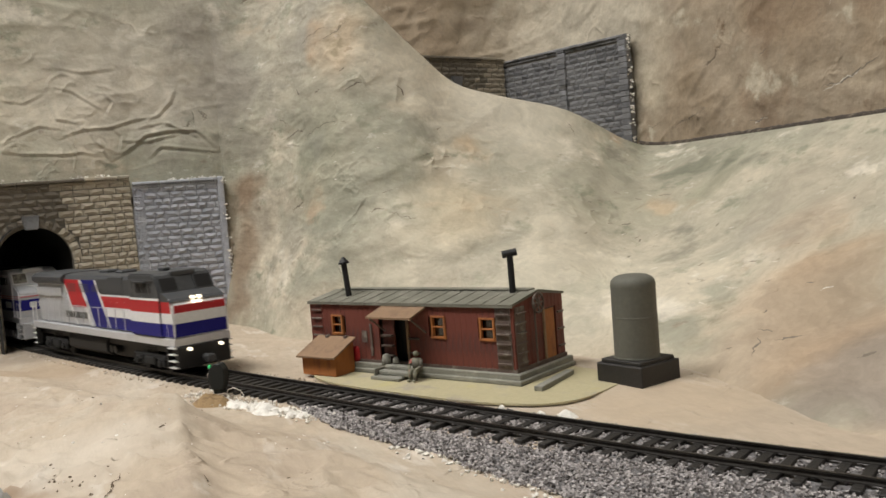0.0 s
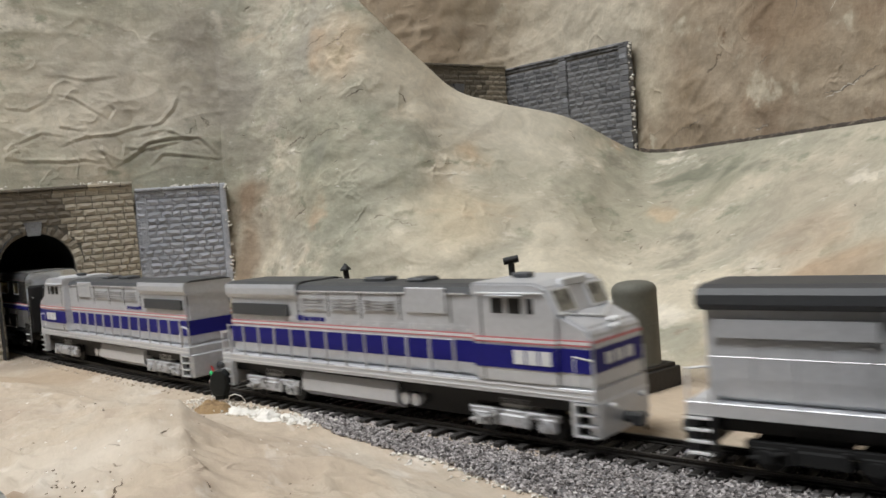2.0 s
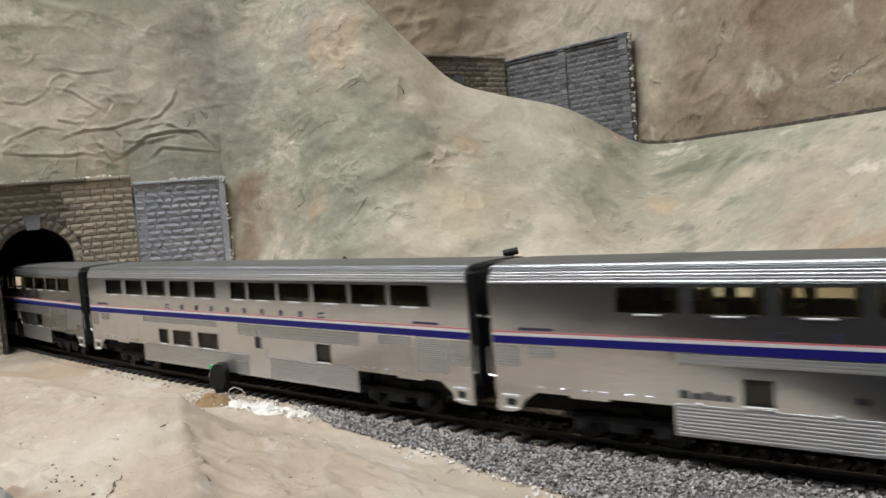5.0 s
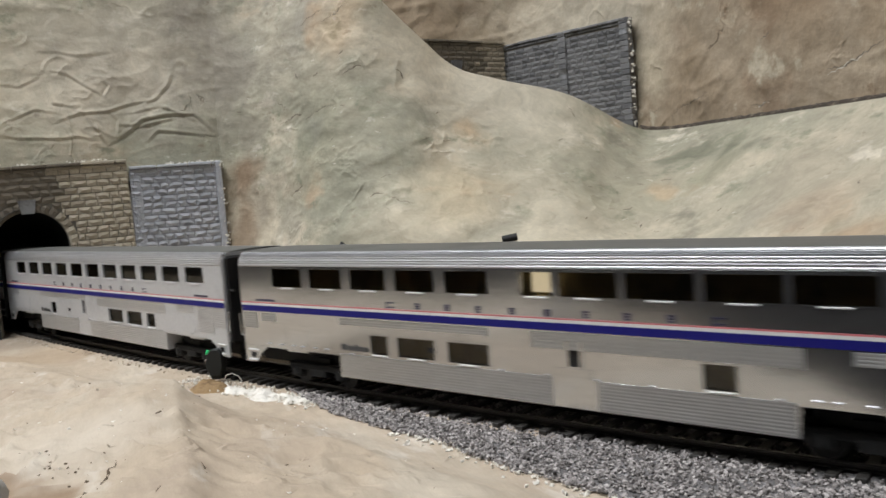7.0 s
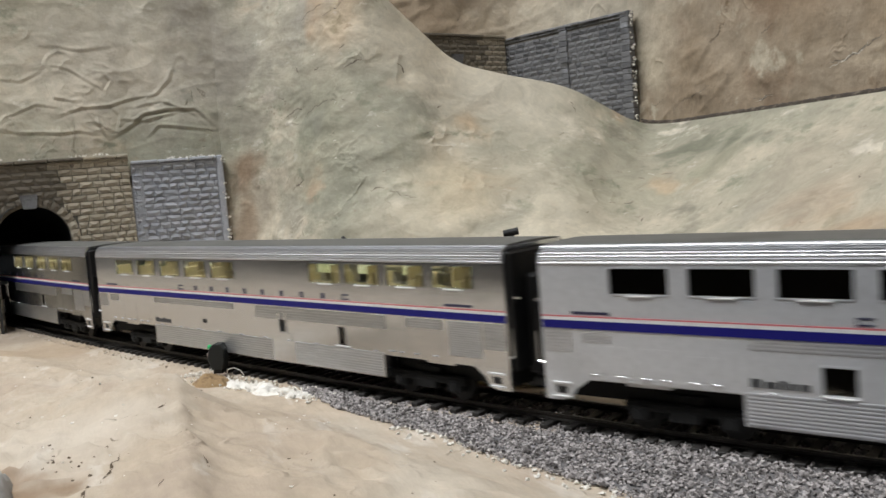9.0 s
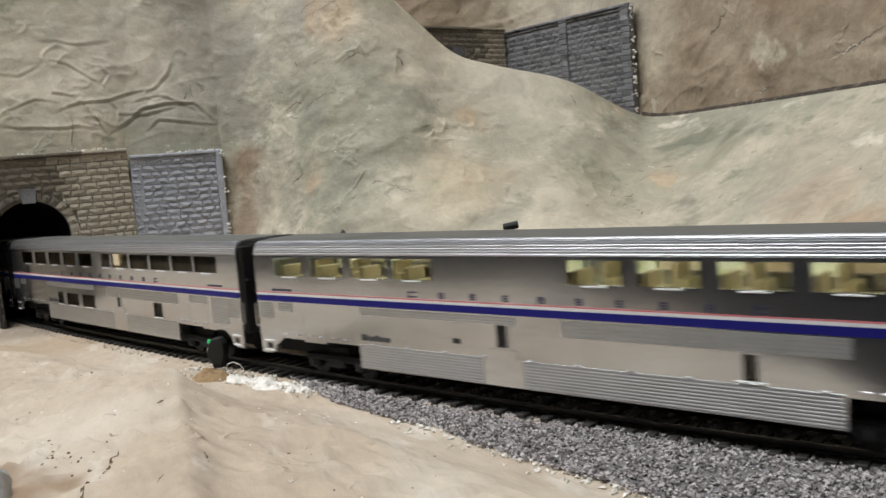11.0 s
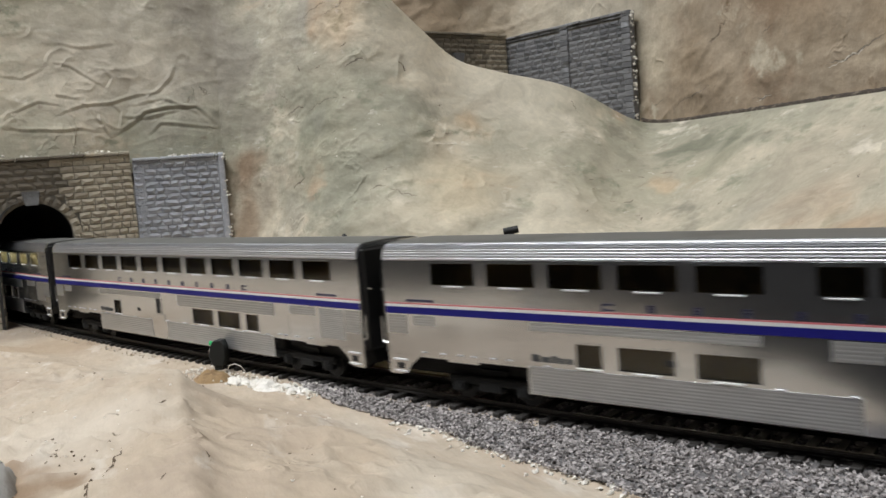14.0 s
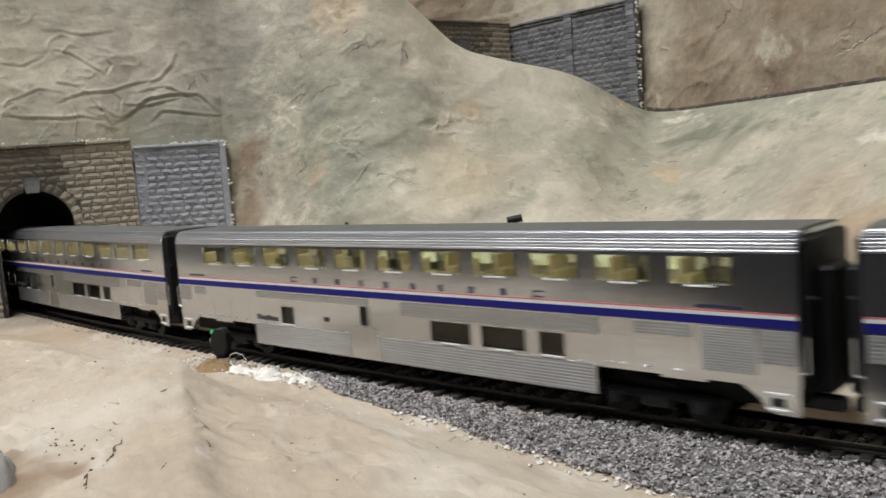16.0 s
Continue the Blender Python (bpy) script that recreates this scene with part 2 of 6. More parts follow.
M_BACK = plaster("brown_plaster", (0.315, 0.245, 0.17), (
    ((0.37, 0.30, 0.22), 9.0, 0.44, 0.58), ((0.26, 0.19, 0.13), 15.0, 0.52, 0.64), ((0.50, 0.44, 0.34), 30.0, 0.58, 0.68), ((0.22, 0.155, 0.10), 40.0, 0.62, 0.72)), (
    (-80, 452, 150, 26, (0.50, 0.43, 0.32), 0.8), (-70, 440, 190, 26, (0.45, 0.37, 0.27), 0.6), (110, 346, 140, 24, (0.47, 0.39, 0.29), 0.7),
    (-160, 470, 250, 170, (0.54, 0.485, 0.385), 0.9), (-92, 450, 170, 22, (0.52, 0.46, 0.35), 0.6), (60, 375, 200, 60, (0.29, 0.21, 0.14), 0.6)),
    scale=80, bump=0.9, bump_scale=70, crack=0.5, crack_scale=18.0, bare=0.66)
M_GROUND = plaster("cream_plaster", (0.46, 0.38, 0.292), (
    ((0.51, 0.445, 0.36), 14.0, 0.45, 0.60), ((0.44, 0.36, 0.28), 24.0, 0.54, 0.66), ((0.56, 0.50, 0.425), 50.0, 0.56, 0.66), ((0.40, 0.32, 0.24), 90.0, 0.60, 0.70)), (
    # dark tans put the ridge's shaded far slope into the colour
    (5, -72, 0, 30, (0.385, 0.31, 0.235), 0.7), (-60, -52, 0, 26, (0.42, 0.34, 0.26), 0.5), (50, -84, 0, 34, (0.40, 0.325, 0.25), 0.65), (88, -116, 0, 28, (0.43, 0.35, 0.27), 0.5),
    # dark browns paint the rock's shadow and the tunnel's onto the ground
    (14, -146, 2, 12, (0.25, 0.165, 0.10), 0.85), (-15, -118, 4, 30, (0.60, 0.535, 0.45), 0.5), (-90, -60, 0, 40, (0.60, 0.54, 0.46), 0.5), (10, -120, 0, 40, (0.60, 0.54, 0.46), 0.4), (30, -155, 0, 22, (0.22, 0.14, 0.08), 0.8), (-250, -28, -5, 60, (0.37, 0.28, 0.19), 0.7), (-330, 0, -5, 60, (0.22, 0.18, 0.14), 0.7), (120, 60, -5, 60, (0.50, 0.40, 0.29), 0.6)),
    scale=200, bump=0.4, bump_scale=70, crack=0.7, crack_scale=34.0, stretch=(0.8, 1.1, 1), bare=0.66, ridge=0.55, ridge_scale=26.0, mottle=0.25)
streak = next(n for n in M_GROUND.node_tree.nodes if n.type == "MAPPING")
streak.vector_type = "TEXTURE"
streak.inputs["Rotation"].default_value = (0, 0, radians(-27))
streak.inputs["Scale"].default_value = (2.3, 0.75, 1.0)
M_STONE_TAN = mat("tan_stone", (0.455, 0.41, 0.335), 0.85, spots=(
    ((0.50, 0.435, 0.33), 60.0, 0.45, 0.62), ((0.27, 0.23, 0.17), 120.0, 0.55, 0.72)), scale=500, bump=0.8, bump_scale=700)
M_STONE_SOOT = mat("sooty_stone", (0.16, 0.14, 0.112), 0.9, spots=(
    ((0.22, 0.19, 0.145), 70.0, 0.48, 0.66), ((0.06, 0.055, 0.05), 50.0, 0.55, 0.72)), scale=500, bump=0.8, bump_scale=700)
M_STONE_MID = mat("stained_stone", (0.33, 0.29, 0.23), 0.9, spots=(((0.31, 0.27, 0.20), 70.0, 0.48, 0.66), ((0.13, 0.115, 0.09), 50.0, 0.55, 0.72)), scale=500, bump=0.8, bump_scale=700)
M_STONE_GREY = mat("grey_stone", (0.43, 0.445, 0.49), 0.85, spots=(
    ((0.52, 0.535, 0.58), 90.0, 0.45, 0.62), ((0.28, 0.285, 0.31), 150.0, 0.58, 0.75)), scale=500, bump=0.8, bump_scale=700)
M_STONE_DARK = mat("dark_grey_stone", (0.19, 0.19, 0.195), 0.9, spots=(
    ((0.32, 0.33, 0.35), 40.0, 0.50, 0.66), ((0.08, 0.077, 0.07), 60.0, 0.53, 0.68)), scale=500, bump=0.8, bump_scale=700)
M_STONE_BLACK = mat("blackened_stone", (0.125, 0.125, 0.13), 0.9, spots=(((0.21, 0.215, 0.225), 60.0, 0.48, 0.64), ((0.06, 0.058, 0.055), 60.0, 0.55, 0.7)), scale=500, bump=0.8, bump_scale=700)
M_MORTAR = mat("dark_mortar", (0.15, 0.14, 0.12), 0.95, scale=600)
M_BLACK = mat("black_plastic", (0.007, 0.007, 0.0075), 0.6, scale=600)
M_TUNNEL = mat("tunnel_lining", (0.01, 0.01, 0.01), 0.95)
M_TIE = mat("tie_plastic", (0.020, 0.018, 0.016), 0.6, spots=(((0.05, 0.045, 0.04), 300.0, 0.55, 0.75),), scale=900, bump=0.4, bump_scale=1500)
M_RAIL = mat("dark_rail", (0.05, 0.046, 0.042), 0.4, 0.6, spots=(((0.03, 0.025, 0.02), 90.0, 0.5, 0.7),), scale=900)
M_BALLAST = mat("grey_ballast", (0.15, 0.143, 0.143), 0.9, spots=(
    ((0.34, 0.33, 0.34), 350.0, 0.5, 0.66), ((0.09, 0.085, 0.085), 500.0, 0.55, 0.7)), scale=900, bump=1.0, bump_scale=900)
M_WHITE_PL = mat("white_plaster", (0.78, 0.75, 0.69), 0.85, spots=(((0.60, 0.55, 0.47), 120.0, 0.55, 0.7),), scale=500, bump=0.9, bump_scale=500)
M_STEEL = mat("stainless", (0.60, 0.615, 0.64), 0.17, 0.97, spots=(((0.55, 0.56, 0.575), 25.0, 0.45, 0.7),), scale=700, bump=0.04, bump_scale=45, stretch=(0.15, 1, 1))
M_FLUTE = mat("fluted_stainless", (0.60, 0.605, 0.61), 0.36, 0.9, spots=(((0.48, 0.485, 0.49), 25.0, 0.45, 0.7),), scale=700, stretch=(0.15, 1, 1))
M_SILVER = mat("silver_paint", (0.62, 0.63, 0.655), 0.36, 0.35, spots=(((0.53, 0.54, 0.56), 30.0, 0.5, 0.7),), scale=500)
M_ROOF = mat("grey_roof", (0.15, 0.152, 0.145), 0.5, 0.3, spots=(((0.10, 0.10, 0.095), 40.0, 0.5, 0.7),), scale=500)
M_DKGREY = mat("dark_grey_paint", (0.055, 0.058, 0.062), 0.5, spots=(((0.09, 0.09, 0.09), 60.0, 0.55, 0.75),), scale=500)
M_RED = mat("red_paint", (0.46, 0.015, 0.022), 0.45, scale=500)
M_WHITE = mat("white_paint", (0.76, 0.76, 0.76), 0.4, scale=500)
M_BLUE = mat("blue_paint", (0.009, 0.009, 0.17), 0.5, scale=500, spec=0.3)
M_LETTER = mat("slate_blue_lettering", (0.03, 0.03, 0.07), 0.5, scale=500)
M_PINK = mat("red_stripe", (0.60, 0.17, 0.19), 0.4, scale=500)
M_CORE = mat("car_interior", (0.05, 0.04, 0.03), 0.7, scale=300)
M_TANCORE = mat("tan_interior", (0.22, 0.17, 0.08), 0.7, scale=300)
M_GLASS = glass("car_window_glass", (0.50, 0.46, 0.38), 0.05)
M_DGLASS = glass("dark_window_glass", (0.25, 0.25, 0.25), 0.10)
# opaque; its tan stands in for the background that shows through the glass
M_SCREEN = mat("tan_windscreen", (0.30, 0.285, 0.24), 0.15, spots=(((0.12, 0.115, 0.10), 180.0, 0.45, 0.6),), scale=300)
M_LAMP = mat("lit_headlight", (1.0, 0.88, 0.68), 0.3, glow=2.4)
M_GLIM = mat("interior_lamp", (1.0, 0.98, 0.92), 0.3, glow=2.2)
M_BRIGHT = mat("bright_fluting", (0.57, 0.58, 0.61), 0.34, 0.97, scale=700, stretch=(0.15, 1, 1))
M_PALE = mat("pale_fluting", (0.66, 0.67, 0.70), 0.28, 0.75, scale=700, stretch=(0.15, 1, 1))
M_STRIP = mat("lighting_strip", (0.85, 0.93, 1.0), 0.3, glow=17.0)
M_WARMCORE = mat("warm_interior", (0.42, 0.35, 0.18), 0.7, spots=(((0.22, 0.17, 0.09), 60.0, 0.5, 0.6),), scale=300)
M_CREAM = mat("cream_interior", (0.70, 0.71, 0.52), 0.7, spots=(((0.50, 0.50, 0.28), 60.0, 0.5, 0.6),), scale=300)
M_CLEAR = glass("clear_window_glass", (0.93, 0.92, 0.84), 0.08)
M_TRUCK = mat("truck_grey", (0.46, 0.46, 0.47), 0.5, 0.2, spots=(((0.15, 0.145, 0.14), 200.0, 0.50, 0.60),), scale=700)
M_UNDER = mat("black_underframe", (0.006, 0.006, 0.006), 0.9)


# ---- mesh helpers ----
def part(name, bm, material, parent=None, label="", smooth=False):
    """One mesh object from a bmesh in millimetres, under a thing or part."""
    me = bpy.data.meshes.new(name)
    bmesh.ops.scale(bm, vec=(MM, MM, MM), verts=bm.verts)
    bmesh.ops.recalc_face_normals(bm, faces=bm.faces)
    bm.to_mesh(me)
    bm.free()
    if smooth:
        me.polygons.foreach_set("use_smooth", [True] * len(me.polygons))
    me.materials.append(material)
    ob = new(name, me)
    if parent is not None:
        ob.parent = parent
    if label:
        tagged(ob, label)
    return ob


def thing(name, label, category, m=None, group="", kind=""):
    ob = new(name)
    tagged(ob, label, category, group, kind)
    if m is not None:
        ob.matrix_basis = m
    return ob


def at(x, y, z, rz=0, rx=0, ry=0):
    return pose(x * MM, y * MM, z * MM, rx, ry, rz)


def box(bm, x0, x1, y0, y1, z0, z1, bevel=0.0, seg=1):
    v = [bm.verts.new((x, y, z)) for x in (x0, x1) for y in (y0, y1) for z in (z0, z1)]
    f = [bm.faces.new([v[i] for i in q]) for q in ((0, 1, 3, 2), (4, 6, 7, 5), (0, 4, 5, 1), (2, 3, 7, 6), (0, 2, 6, 4), (1, 5, 7, 3))]
    if bevel:
        bmesh.ops.bevel(bm, geom=list({e for q in f for e in q.edges}), offset=bevel, segments=seg, affect="EDGES")
    return v


def boxed(*a, **k):
    bm = bmesh.new()
    box(bm, *a, **k)
    return bm


def cyl(bm, a, b, r, seg=12, r2=None, cap=True):
    a, b = Vector(a), Vector(b)
    r2 = r if r2 is None else r2
    w = (b - a).normalized()
    u = w.orthogonal().normalized()
    n = w.cross(u)
    ring = []
    for c, q in ((a, r), (b, r2)):
        ring.append([bm.verts.new(c + q * (math.cos(2 * math.pi * i / seg) * u + math.sin(2 * math.pi * i / seg) * n)) for i in range(seg)])
    for i in range(seg):
        bm.faces.new((ring[0][i], ring[0][(i + 1) % seg], ring[1][(i + 1) % seg], ring[1][i]))
    if cap:
        bm.faces.new(ring[0][::-1])
        bm.faces.new(ring[1])


def rod(points, r, seg=6):
    bm = bmesh.new()
    for a, b in zip(points, points[1:]):
        cyl(bm, a, b, r, seg)
    return bm


def prism(bm, pts, a, b, axis="y"):
    """A polygon pts in the plane across axis, pushed from a to b."""
    put = {"y": lambda p, t: (p[0], t, p[1]), "x": lambda p, t: (t, p[0], p[1]), "z": lambda p, t: (p[0], p[1], t)}[axis]
    lo, hi = [bm.verts.new(put(p, a)) for p in pts], [bm.verts.new(put(p, b)) for p in pts]
    n = len(pts)
    for i in range(n):
        bm.faces.new((lo[i], lo[(i + 1) % n], hi[(i + 1) % n], hi[i]))
    bm.faces.new(lo[::-1])
    bm.faces.new(hi)


def prismed(*a, **k):
    bm = bmesh.new()
    prism(bm, *a, **k)
    return bm


def lathe(bm, prof, x=0.0, y=0.0, seg=24, cap=True):
    rings = [[bm.verts.new((x + r * math.cos(2 * math.pi * i / seg), y + r * math.sin(2 * math.pi * i / seg), z)) for i in range(seg)] for r, z in prof]
    for a, b in zip(rings, rings[1:]):
        for i in range(seg):
            bm.faces.new((a[i], a[(i + 1) % seg], b[(i + 1) % seg], b[i]))
    if cap:
        bm.faces.new(rings[0][::-1])
        bm.faces.new(rings[-1])


def sheet(name, P, material, smooth=True):
    """A mesh from a grid of points P[i][j] in millimetres."""
    P = np.asarray(P, float) * MM
    n, k = P.shape[:2]
    idx = np.arange(n * k).reshape(n, k)
    faces = np.stack([idx[:-1, :-1], idx[1:, :-1], idx[1:, 1:], idx[:-1, 1:]], -1).reshape(-1, 4)
    me = bpy.data.meshes.new(name)
    me.from_pydata(P.reshape(-1, 3).tolist(), [], faces.tolist())
    if smooth:
        me.polygons.foreach_set("use_smooth", [True] * len(me.polygons))
    me.materials.append(material)
    return new(name, me)


def fbm(x, y, z, s, octaves=4, h=0.9):
    return noise.fractal(Vector((x / s, y / s, z / s)), h, 2.0, octaves)


def interp(u, xs, ys):
    return float(np.interp(u, xs, ys))


def smooth(a, b, x):
    t = np.clip((x - a) / (b - a), 0, 1)
    return t * t * (3 - 2 * t)


# ---- the line of the track ----
RAIL = -2.0


def track_y(x):
    if x < -450:
        return 31.2 + (-450 - x) * 0.1178
    if x < 80:
        return (x - 80) ** 2 / 9000
    if x < 120:
        return 0.0
    if x < 205:
        return (x - 120) ** 2 / 2600
    return 2.78 + (x - 205) * 0.0654


TX = np.arange(-4600, 4600, 2.0)
TY = np.array([track_y(x) for x in TX])
TS = np.concatenate([[0], np.cumsum(np.hypot(np.diff(TX), np.diff(TY)))])
TS = TS - np.interp(0, TX, TS)


def on_track(s):
    return Vector((np.interp(s, TS, TX), np.interp(s, TS, TY), 0))


# ---- ground: one plaster sheet ----
BANK_X = (-700, -312, -225, -147, -65, 18, 79, 132, 200, 320, 700)
BANK_Y = (-30, -29, -31, -35, -38, -38, -41, -51, -66, -100, -140)


def ground_z(x, y):
    edge = interp(x, BANK_X, BANK_Y) + 3.0 * fbm(x, 0, 7, 40, 2)
    rise = float(smooth(0, 34, edge - y))
    z = -5.8 + rise * (6.0 + 3.5 * fbm(x, y, 3, 90, 3))
    z += 6.0 * math.exp(-((x + 25) / 40) ** 2 - ((y + 84) / 24) ** 2)
    # a ridge that falls off sharply on its far side
    q = (y + 66) + 0.55 * (x + 30)
    z += rise * 6.8 * math.exp(-max(q, 0) / 9 - max(-q, 0) / 55) * float(smooth(-160, -60, x)) * float(smooth(150, 60, x))
    z += rise * 0.8 * abs(noise.noise(Vector((x / 30 + y / 60, y / 11, 4)))) * 2
    # trowelled lumps, pits and torn ridges
    some = float(smooth(-0.1, 0.3, noise.noise(Vector((x / 40, y / 30, 12)))))
    z += rise * some * 2.6 * (1 - abs(noise.noise(Vector((x / 24 + y / 40, y / 13 - x / 60, 2))))) ** 8
    z -= rise * some * 2.8 * max(0.0, noise.noise(Vector((x / 7, y / 6, 5))) - 0.2)
    if -60 < x < 120 and y < -70:
        pit = float(smooth(0.05, 0.35, noise.noise(Vector((x / 22 + 7, y / 16, 31)))))
        z -= rise * pit * 1.3 * max(0.0, noise.noise(Vector((x / 4.5, y / 3.4, 9))) - 0.12)
        z += rise * pit * 1.2 * (1 - abs(noise.noise(Vector((x / 13 + y / 30, y / 7, 14))))) ** 9
    z += 1.2 * float(smooth(25, 80, y - track_y(x)))
    rough = 0.35 + 1.15 * rise
    if abs(y - track_y(x)) > 17:
        z += rough * fbm(x, y, 0, 16, 4) * float(smooth(17, 26, abs(y - track_y(x))))
    return z


gx = np.concatenate([np.arange(-4400, -420, 120.0), np.arange(-420, 330, 2.0), np.arange(330, 4400, 120.0)])


def front_edge(x):
    """The slanting front edge of the layout, unseen, cut close so that the cars reflect the dark aisle."""
    return max(-230.0, min(-186.0 + 0.70 * (x - 39.0), track_y(x) - 44.0))


def ground_row(x):
    e = front_edge(x)
    ys = np.concatenate([np.linspace(e, -40 if e < -60 else e + 20, 120, endpoint=False), np.linspace(-40 if e < -60 else e + 20, 150, 120), np.arange(210, 720, 60.0)])
    return [(x, y, ground_z(x, y)) for y in ys]


ground = sheet("ground", [ground_row(x) for x in gx], M_GROUND)
tagged(ground, "cream painted plaster ground with lumps and cracks", "ground", kind="structure")

# ---- cliff: base line, crest line and what lies between ----
BASE = ((-900, -150, -6), (-500, -120, -6), (-400, -80, -6), (-374, -48, 100), (-365, 20, 100), (-346, 88, 100), (-307, 150, 102),
        (-306, 137, -6), (-255, 128, -6), (-185, 104, -6), (-110, 104, -7), (-60, 108, -8), (-20, 110, -8), (15, 112, -8), (45, 108, -8),
        (75, 103, -8), (105, 95, -9), (140, 63, -10), (180, 34, -10), (203, 27, -10), (400, 12, -5), (900, 12, -5))
CREST = ((-900, -40, 330), (-500, 20, 330), (-440, 30, 330), (-412, 45, 330), (-392, 82, 330), (-362, 122, 330), (-318, 158, 330),
         (-280, 182, 318), (-222, 184, 275), (-171, 187, 225), (-152, 218, 188), (-141, 244, 165), (-123, 273, 154), (-91, 316, 140), (-64, 358, 114),
         (-44, 375, 108), (25, 352, 108), (95, 313, 108), (140, 285, 108), (165, 268, 108), (380, 150, 108), (900, 60, 108))


def spline(pts, u):
    n = len(pts) - 1
    i = min(int(u), n - 1)
    t = u - i
    p = [Vector(pts[min(max(i + k, 0), n)]) for k in (-1, 0, 1, 2)]
    return 0.5 * ((2 * p[1]) + (p[2] - p[0]) * t + (2 * p[0] - 5 * p[1] + 4 * p[2] - p[3]) * t * t + (3 * p[1] - p[0] - 3 * p[2] + p[3]) * t ** 3)


def lin(pts, u):
    i = min(int(u), len(pts) - 2)
    return Vector(pts[i]).lerp(Vector(pts[i + 1]), u - i)


# creases in the plaster skin over the tunnel: height, then (y, z) along each
CREASES = (
    (1.6, (49, 187), (63, 184), (75, 174), (85, 166)), (1.5, (48, 172), (50, 160), (65, 157)), (1.8, (50, 145), (67, 152), (86, 154), (99, 159), (115, 161)),
    (1.6, (115, 161), (125, 172), (129, 182)), (2.2, (76, 147), (78, 138), (82, 129)), (2.4, (84, 129), (96, 136), (107, 146), (120, 148), (138, 148), (148, 136)),
    (1.8, (108, 129), (115, 136), (126, 134), (147, 131)), (1.8, (9, 139), (32, 135), (51, 132), (64, 134), (76, 132)))
MORE_CREASES = (
    (1.7, (92, 143), (109, 141), (128, 146)), (1.1, (54, 202), (71, 199), (96, 202)), (1.4, (86, 181), (90, 174), (84, 165)), (2.0, (70, 150), (76, 140), (88, 134)),
    (1.5, (86, 154), (92, 146), (90, 136)), (1.3, (20, 150), (38, 156), (52, 152)), (1.2, (100, 152), (118, 155), (140, 142)), (1.0, (10, 180), (30, 176), (44, 182)))


def creased(y, z):
    """Outward shift of the skin at (y, z): a thin roll with a groove under it, along each crease."""
    d = np.zeros_like(y)
    wy, wz = y + 0.7 * np.sin(z / 9.0), z + 0.9 * np.sin(y / 11.0)
    for h, *pts in CREASES + MORE_CREASES:
        best, edge = np.full_like(y, 1e9), np.zeros_like(y)
        n = len(pts) - 1
        for i, (p, q) in enumerate(zip(pts, pts[1:])):
            ey, ez = q[0] - p[0], q[1] - p[1]
            t = np.clip(((wy - p[0]) * ey + (wz - p[1]) * ez) / (ey * ey + ez * ez), 0, 1)
            r = np.hypot(wy - p[0] - t * ey, wz - p[1] - t * ez)
            sg = np.where((wz - p[1]) * ey - (wy - p[0]) * ez > 0, 1.0, -1.0)
            near = r < best
            best = np.where(near, r, best)
            edge = np.where(near, sg * np.sin(math.pi * np.clip((i + t) / n, 0.03, 0.97)) ** 0.5, edge)
        x = best * np.sign(edge)
        d += np.abs(edge) * h * (0.55 * np.exp(-((x - 0.5) / 1.2) ** 2) - 0.6 * np.exp(-((x + 1.3) / 1.1) ** 2) + 0.3 * np.exp(-((x - 3) / 6) ** 2))
    return d


SIDE_OUT = Vector((0.6, -0.75, 0.35))
STEPS = 210


def cliff_row(u):
    b, c = lin(BASE, u) if u < 8 else spline(BASE, u), spline(CREST, u)
    raw, out = [], []
    for k in range(STEPS):
        v = k / (STEPS - 1)
        p = b.lerp(c, v)
        p.z = b.z + (c.z - b.z) * (0.75 * v + 0.25 * v * v)
        fade = math.sin(math.pi * v) ** 0.7 if 0 < v < 1 else 0
        x, y, z = p
        left = float(smooth(-170, -300, x))
        big = (13 - 6 * left) * fbm(x, y, z, 120, 2)
        mid = (2.6 - 1.2 * left) * fbm(x + 90, y, z * 1.4, 42, 3)
        some = float(smooth(0.12, 0.42, noise.noise(Vector((x / 30 + 40, y / 30 + 6, z / 24)))))
        # torn wrinkles in patches and trowel folds
        torn = some * 1.0 * (1 - abs(noise.noise(Vector(((x + 0.6 * y) / 17, y / 17 + z / 30, z / 9))))) ** 9
        torn += 0.55 * (1 - abs(noise.noise(Vector((x / 60, y / 60, z / 26 + 9))))) ** 8
        fine = 0.26 * fbm(x, y + 50, z, 10, 4)
        raw.append(p)
        out.append(fade * (big + mid) + min(1, 8 * v) * min(1, 12 * (1 - v) + 0.15) * (fine + torn))
    out = np.array(out)
    if b.x < -300 and 2 < u < 8:
        out = out + creased(np.array([p.y for p in raw]), np.array([p.z for p in raw]))
    row = [p + SIDE_OUT * float(d) for p, d in zip(raw, out)]
    back = Vector((-0.35, 0.93, 0))
    for d, z in ((4, 0.0), (12, 0.25), (26, 0.6), (44, 1.0)):
        row.append(Vector((*(c + back * d).xy, c.z + (103.5 - c.z) * z)))
    row.append(Vector((c.x - 110, max(620, c.y + 100), 103.5)))
    return row


us = np.concatenate([np.linspace(0, 2, 20, endpoint=False), np.linspace(2, 7, 300, endpoint=False), np.linspace(7, 19, 560, endpoint=False), np.linspace(19, 21, 40)])
cliff = sheet("cliff", [cliff_row(u) for u in us], M_CLIFF)
tagged(cliff, "painted plaster hillside in grey, tan and rust tones", "cliff", kind="structure")

# ---- back wall of the upper shelf ----
WALL = ((-620, 300), (-430, 345), (-325, 400), (-262, 474), (-180, 474), (-100, 446), (0, 399), (118, 340), (300, 240), (700, 120), (1100, 110))


